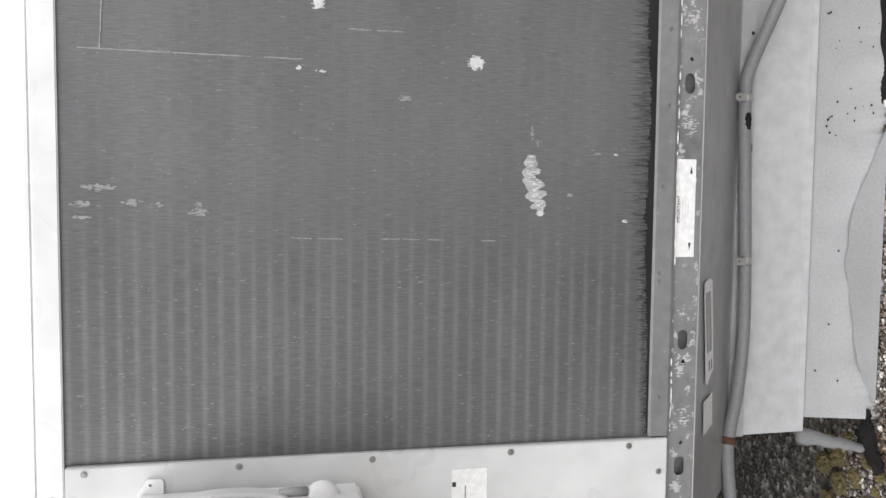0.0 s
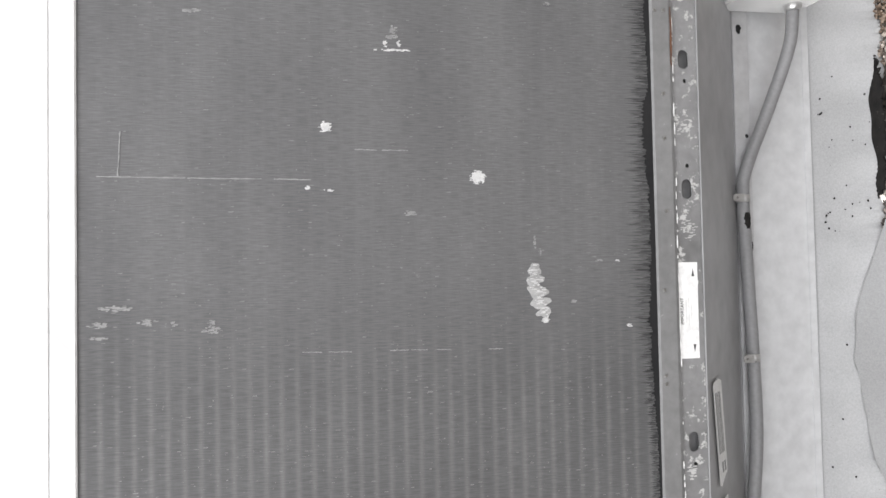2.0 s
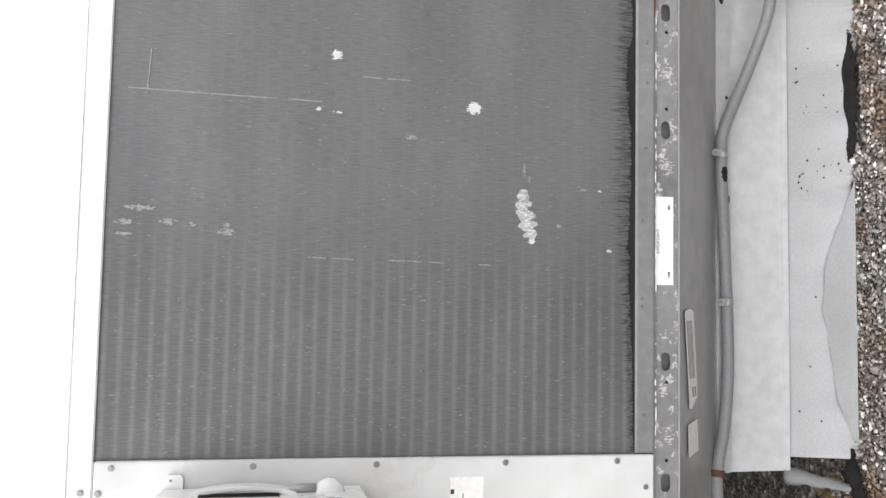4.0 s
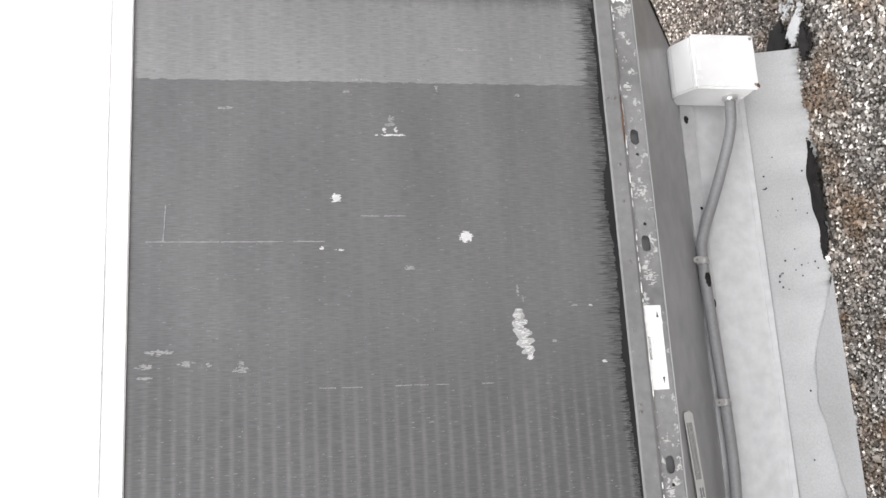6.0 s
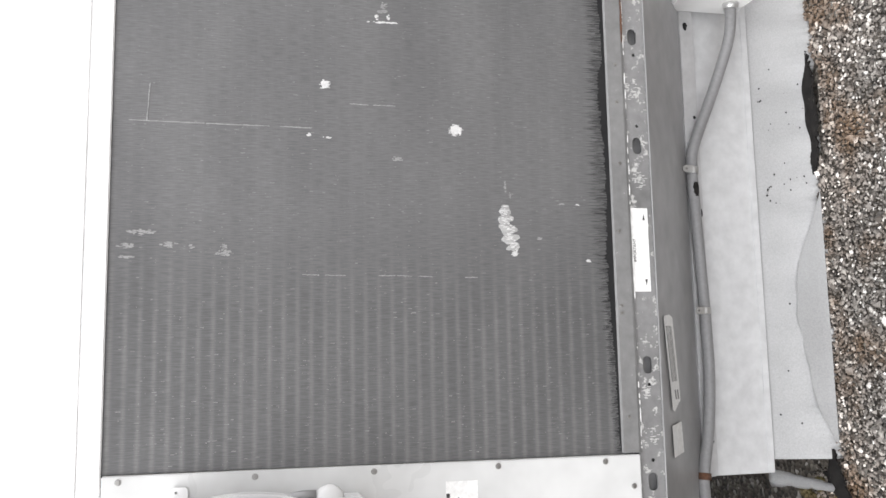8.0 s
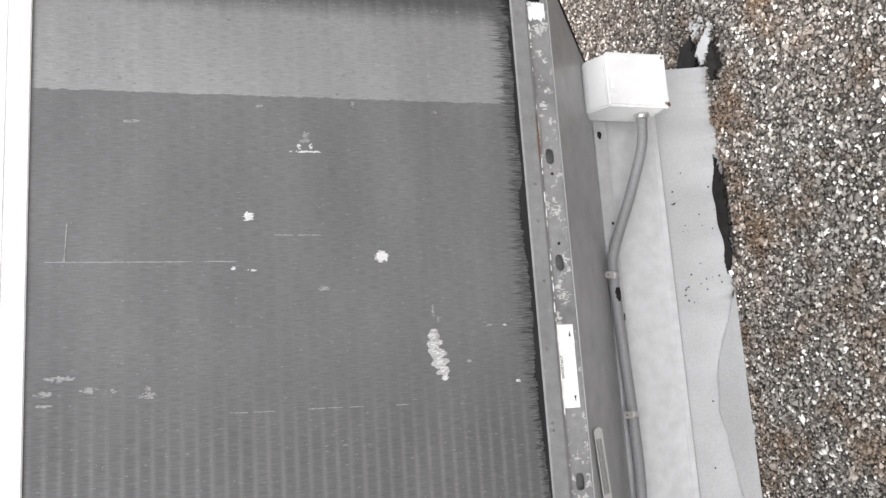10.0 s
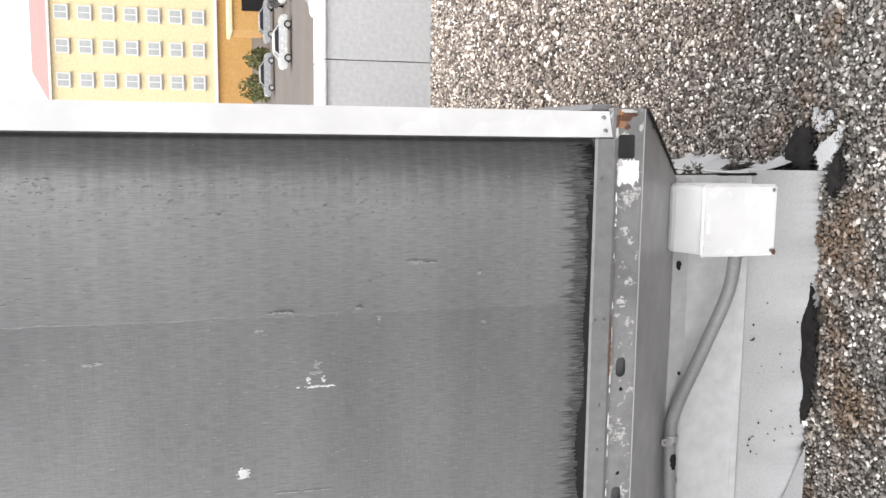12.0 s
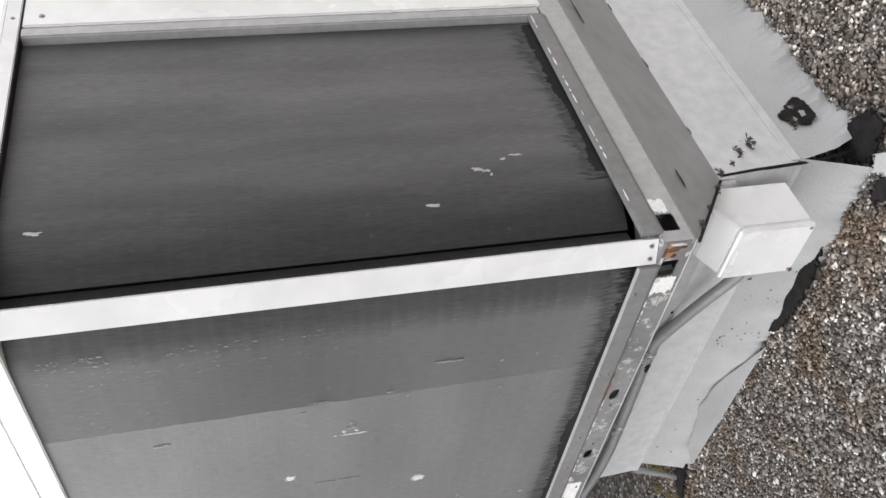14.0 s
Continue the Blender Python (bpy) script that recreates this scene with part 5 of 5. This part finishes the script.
# ---- far town ----
def far_building():
    root = empty("apartment_block", "long pale yellow rendered block with rows of windows", "building")
    y, x0, x1, z0, z1 = 125.0, 4.2, 49.6, -6.0, 20.1
    part("wall", box_bm(x0, x1, y, y + 14, -0.9, z1), M_STUCCO, root, "pale yellow rendered wall")
    part("ground_floor", box_bm(x0, x1, y + 0.4, y + 14, z0, -0.91), M_ORANGE, root, "darker orange ground floor")
    part("band", box_bm(x0 - 0.1, x1 + 0.1, y - 0.15, y + 0.3, -1.3, -0.88), M_WHITE, root)
    part("gutter", box_bm(x0 - 0.4, x1 + 0.4, y - 0.5, y + 14.4, z1 + 0.01, z1 + 0.35, 0.05), M_WHITE, root)
    bm = bmesh.new()
    lo = [bm.verts.new(p) for p in ((x0 - 0.3, y - 0.4, z1 + 0.36), (x1 + 0.3, y - 0.4, z1 + 0.36), (x1 + 0.3, y + 14.3, z1 + 0.36), (x0 - 0.3, y + 14.3, z1 + 0.36))]
    r0, r1 = bm.verts.new((x0 + 4.2, y + 7, z1 + 3.6)), bm.verts.new((x1 - 4.2, y + 7, z1 + 3.6))
    for f in ((lo[0], lo[1], r1, r0), (lo[1], lo[2], r1), (lo[2], lo[3], r0, r1), (lo[3], lo[0], r0), lo[::-1]):
        bm.faces.new(f)
    bmesh.ops.recalc_face_normals(bm, faces=bm.faces[:])
    part("roof", bm, M_BRICK, root, "red tiled hipped roof")
    fr = bpy.data.meshes.new("window")
    b = plate([(-0.95, -0.85), (0.95, -0.85), (0.95, 0.85), (-0.95, 0.85)], [[(-0.8, -0.7), (-0.06, -0.7), (-0.06, 0.7), (-0.8, 0.7)], [(0.06, -0.7), (0.8, -0.7), (0.8, 0.7), (0.06, 0.7)]], 0.12, lambda u, v, w: (u, w - 0.05, v))
    b.to_mesh(fr)
    b.free()
    fr.materials.append(M_WHITE)
    pn = bpy.data.meshes.new("pane")
    b = box_bm(-0.8, 0.8, 0.0, 0.04, -0.7, 0.7)
    b.to_mesh(pn)
    b.free()
    pn.materials.append(M_WINPANE)
    sl = bpy.data.meshes.new("sill")
    b = box_bm(-1.05, 1.05, -0.25, -0.01, -1.0, -0.86)
    b.to_mesh(sl)
    b.free()
    sl.materials.append(M_GREYPAINT)
    for i in range(10):
        for k in range(7):
            w = new("window", fr)
            w.parent = root
            w.location = (x0 + 2.85 + i * 4.43, y - 0.06, 1.3 + k * 2.9)
            for nm, me in (("pane", pn), ("sill", sl)):
                o = new(nm, me)
                o.parent = w
    for ax0, ax1, ay0, ay1, top in ((11.5, 18.0, 98, 106.0, -2.4), (-6.5, -3.0, 95, 101, 0.0), (30.0, 39.5, 92, 101.0, 1.0)):
        ax = empty("annex", "low orange rendered annex with a flat roof", "building", "orange annexes")
        part("wall", box_bm(ax0, ax1, ay0, ay1, -6.0, top), M_ORANGE, ax)
        part("roof", box_bm(ax0 - 0.3, ax1 + 0.3, ay0 - 0.3, ay1 + 0.2, top + 0.01, top + 0.4, 0.05), M_STUCCO, ax)
        part("door", box_bm(ax0 + 2, ax0 + 4.2, ay0 - 0.09, ay0 - 0.01, -6.0, -3.4), M_DARK, ax)
    gar = empty("garage", "small orange garage with a dark gate", "building")
    part("wall", box_bm(54.5, 57.5, 108, 112, -6.0, -1.2), M_ORANGE, gar)
    part("gate", box_bm(52.8, 54.4, 109, 111.5, -6.0, -2.2), M_DARK, gar)


far_building()


def tree(x, y, z, h, seed, label):
    """A bare tree: trunk, limbs that fork, and a cloud of fine twigs."""
    rnd = random.Random(seed)
    root = empty("tree", label, "tree", "bare trees by the street", at=(x, y, z))
    wood = bmesh.new()
    tips = []

    def limb(p, d, l, r, level):
        q = p + d * l
        m = (p + q) / 2 + Vector((rnd.uniform(-1, 1), rnd.uniform(-1, 1), 0)) * l * 0.06
        t2 = tube([p, m, q], [r, r * 0.8, r * 0.6], 5 if level else 8)
        me = bpy.data.meshes.new("tmp")
        t2.to_mesh(me)
        t2.free()
        wood.from_mesh(me)
        bpy.data.meshes.remove(me)
        if level >= 3:
            tips.append((q, d))
            return
        for k in range(3 if level else 5):
            a = rnd.uniform(0, 6.28)
            nd = (d + Vector((math.cos(a), math.sin(a), rnd.uniform(0, 0.5))) * rnd.uniform(0.5, 0.95)).normalized()
            limb(p + d * l * rnd.uniform(0.55, 1.0), nd, l * rnd.uniform(0.55, 0.75), r * 0.55, level + 1)
        tips.append((q, d))

    limb(Vector((0, 0, 0)), Vector((0, 0, 1)), h * 0.42, h * 0.022, 0)
    part("trunk", wood, M_BARK, root)
    bm = bmesh.new()
    for q, d in tips:
        for k in range(9):
            c = q + Vector((rnd.gauss(0, 1), rnd.gauss(0, 1), rnd.gauss(0, 0.8))) * h * 0.035
            e = c + (d + Vector((rnd.uniform(-1, 1), rnd.uniform(-1, 1), rnd.uniform(-0.3, 1)))).normalized() * h * rnd.uniform(0.03, 0.08)
            s = Vector((rnd.uniform(-1, 1), rnd.uniform(-1, 1), rnd.uniform(-1, 1))).normalized() * h * 0.004
            bm.faces.new([bm.verts.new(v) for v in (c - s, c + s, e + s * 0.4, e - s * 0.4)])
    part("crown", bm, M_TWIG, root, "fine grey-brown twigs")
    return root


first = tree(54, 112, -6, 19, 1, "tall bare grey-brown tree by the street")
second = tree(62, 106, -6, 16, 2, "bare spreading grey-brown tree by the street")
k = 0
rnd = random.Random(5)
for x in range(48, 100, 3):
    for y in (116, 126, 138):
        s = rnd.uniform(0.72, 1.08)
        copy_thing(first if k % 2 else second, pose(x + rnd.uniform(-1.5, 1.5), y + rnd.uniform(-3, 3), -6, 0, 0, rnd.uniform(0, 360)) @ Matrix.Scale(s, 4))
        k += 1


copy_thing(second, pose(-5.5, 108, -6, 0, 0, 40) @ Matrix.Scale(0.72, 4))


def car(x, y, yaw, paint, label):
    root = empty("car", label, "car", "parked cars")
    bm = bmesh.new()
    prof = [(-2.1, 0.35), (-2.15, 0.75), (-1.9, 0.95), (-1.3, 1.0), (-0.8, 1.42), (0.75, 1.45), (1.45, 1.0), (2.05, 0.9), (2.15, 0.55), (2.1, 0.32)]
    b = prism(prof, "Y", -0.86, 0.86, bm)
    bmesh.ops.bevel(b, geom=b.edges[:], offset=0.06, segments=2, affect="EDGES", clamp_overlap=True)
    part("body", b, paint, root)
    part("windscreen", prism([(0.86, 1.40), (1.40, 1.04), (1.43, 1.06), (0.89, 1.43)], "Y", -0.7, 0.7), M_CARGLASS, root)
    part("rear_window", prism([(-0.86, 1.39), (-1.25, 1.05), (-1.28, 1.07), (-0.89, 1.42)], "Y", -0.7, 0.7), M_CARGLASS, root)
    for s in (-1, 1):
        part("side_window", prism([(-1.05, 1.05), (-0.72, 1.36), (0.7, 1.38), (1.2, 1.05)], "Y", s * 0.862, s * 0.872), M_CARGLASS, root)
        for wx in (-1.3, 1.35):
            w = part("wheel", tube([(wx, s * 0.70, 0.32), (wx, s * 0.88, 0.32)], 0.32, 16), M_TYRE, root)
            part("rim", tube([(wx, s * 0.881, 0.32), (wx, s * 0.89, 0.32)], 0.19, 12), M_CHROME, w)
    root.matrix_basis = pose(x, y, -6.0, 0, 0, yaw)
    return root


cars = [car(20 + 3.2 * i, 62, 90, CAR_PAINTS[i], lb + " car parked in a row on the street") for i, lb in enumerate(("white", "black", "silver", "red"))]
rnd = random.Random(9)
spots = [(6.0 + 5.2 * i, 88) for i in range(4)] + [(7.5 + 5.3 * i, 71) for i in range(3)] + [(12 + 3.0 * i, 76) for i in range(13)] + [(34 + 3.0 * i, 62) for i in range(8)] + [(9 + 5.4 * i, 50) for i in range(8)]
for i, (x, y) in enumerate(spots):
    copy_thing(cars[rnd.choice((0, 0, 1, 2, 2, 1, 3))], pose(x, y, -6, 0, 0, 0 if y in (50, 88, 71) else 90))


def bush(x, y, w, h, seed):
    """A rounded winter shrub of many small leaf clumps."""
    rnd = random.Random(seed)
    root = empty("shrub", "dull olive-brown winter shrub beside the street", "shrub", "street shrubs", at=(x, y, -6.0))
    bm = bmesh.new()
    for i in range(420):
        a, r, k = rnd.uniform(0, 6.28), rnd.random() ** 0.5, rnd.random()
        c = Vector((math.cos(a) * r * w / 2, math.sin(a) * r * w / 2, h * k * (1 - 0.55 * r * r) + 0.1))
        q = Euler((rnd.uniform(0, 6), rnd.uniform(0, 6), rnd.uniform(0, 6))).to_matrix()
        s = rnd.uniform(0.12, 0.34)
        bm.faces.new([bm.verts.new(c + q @ Vector(v) * s) for v in ((-1, 0, 0), (0, -0.6, 0.2), (1, 0, 0), (0, 0.6, 0.2))])
    part("foliage", bm, M_GRASS, root)
    part("stem", tube([(0, 0, 0), (0.05, 0, h * 0.6)], [0.12, 0.05], 6), M_BARK, root)


for i, (x, y, w, h) in enumerate(((5.0, 94, 3.0, 3.4), (8.0, 94, 2.4, 2.6), (-8.5, 88, 4.0, 4.6), (-1.0, 92, 4.0, 4.0), (26, 86, 3.0, 2.8), (46, 92, 3.5, 3.5), (62, 98, 5.0, 3.6), (70, 100, 5.0, 4.0))):
    bush(x, y, w, h, 60 + i)
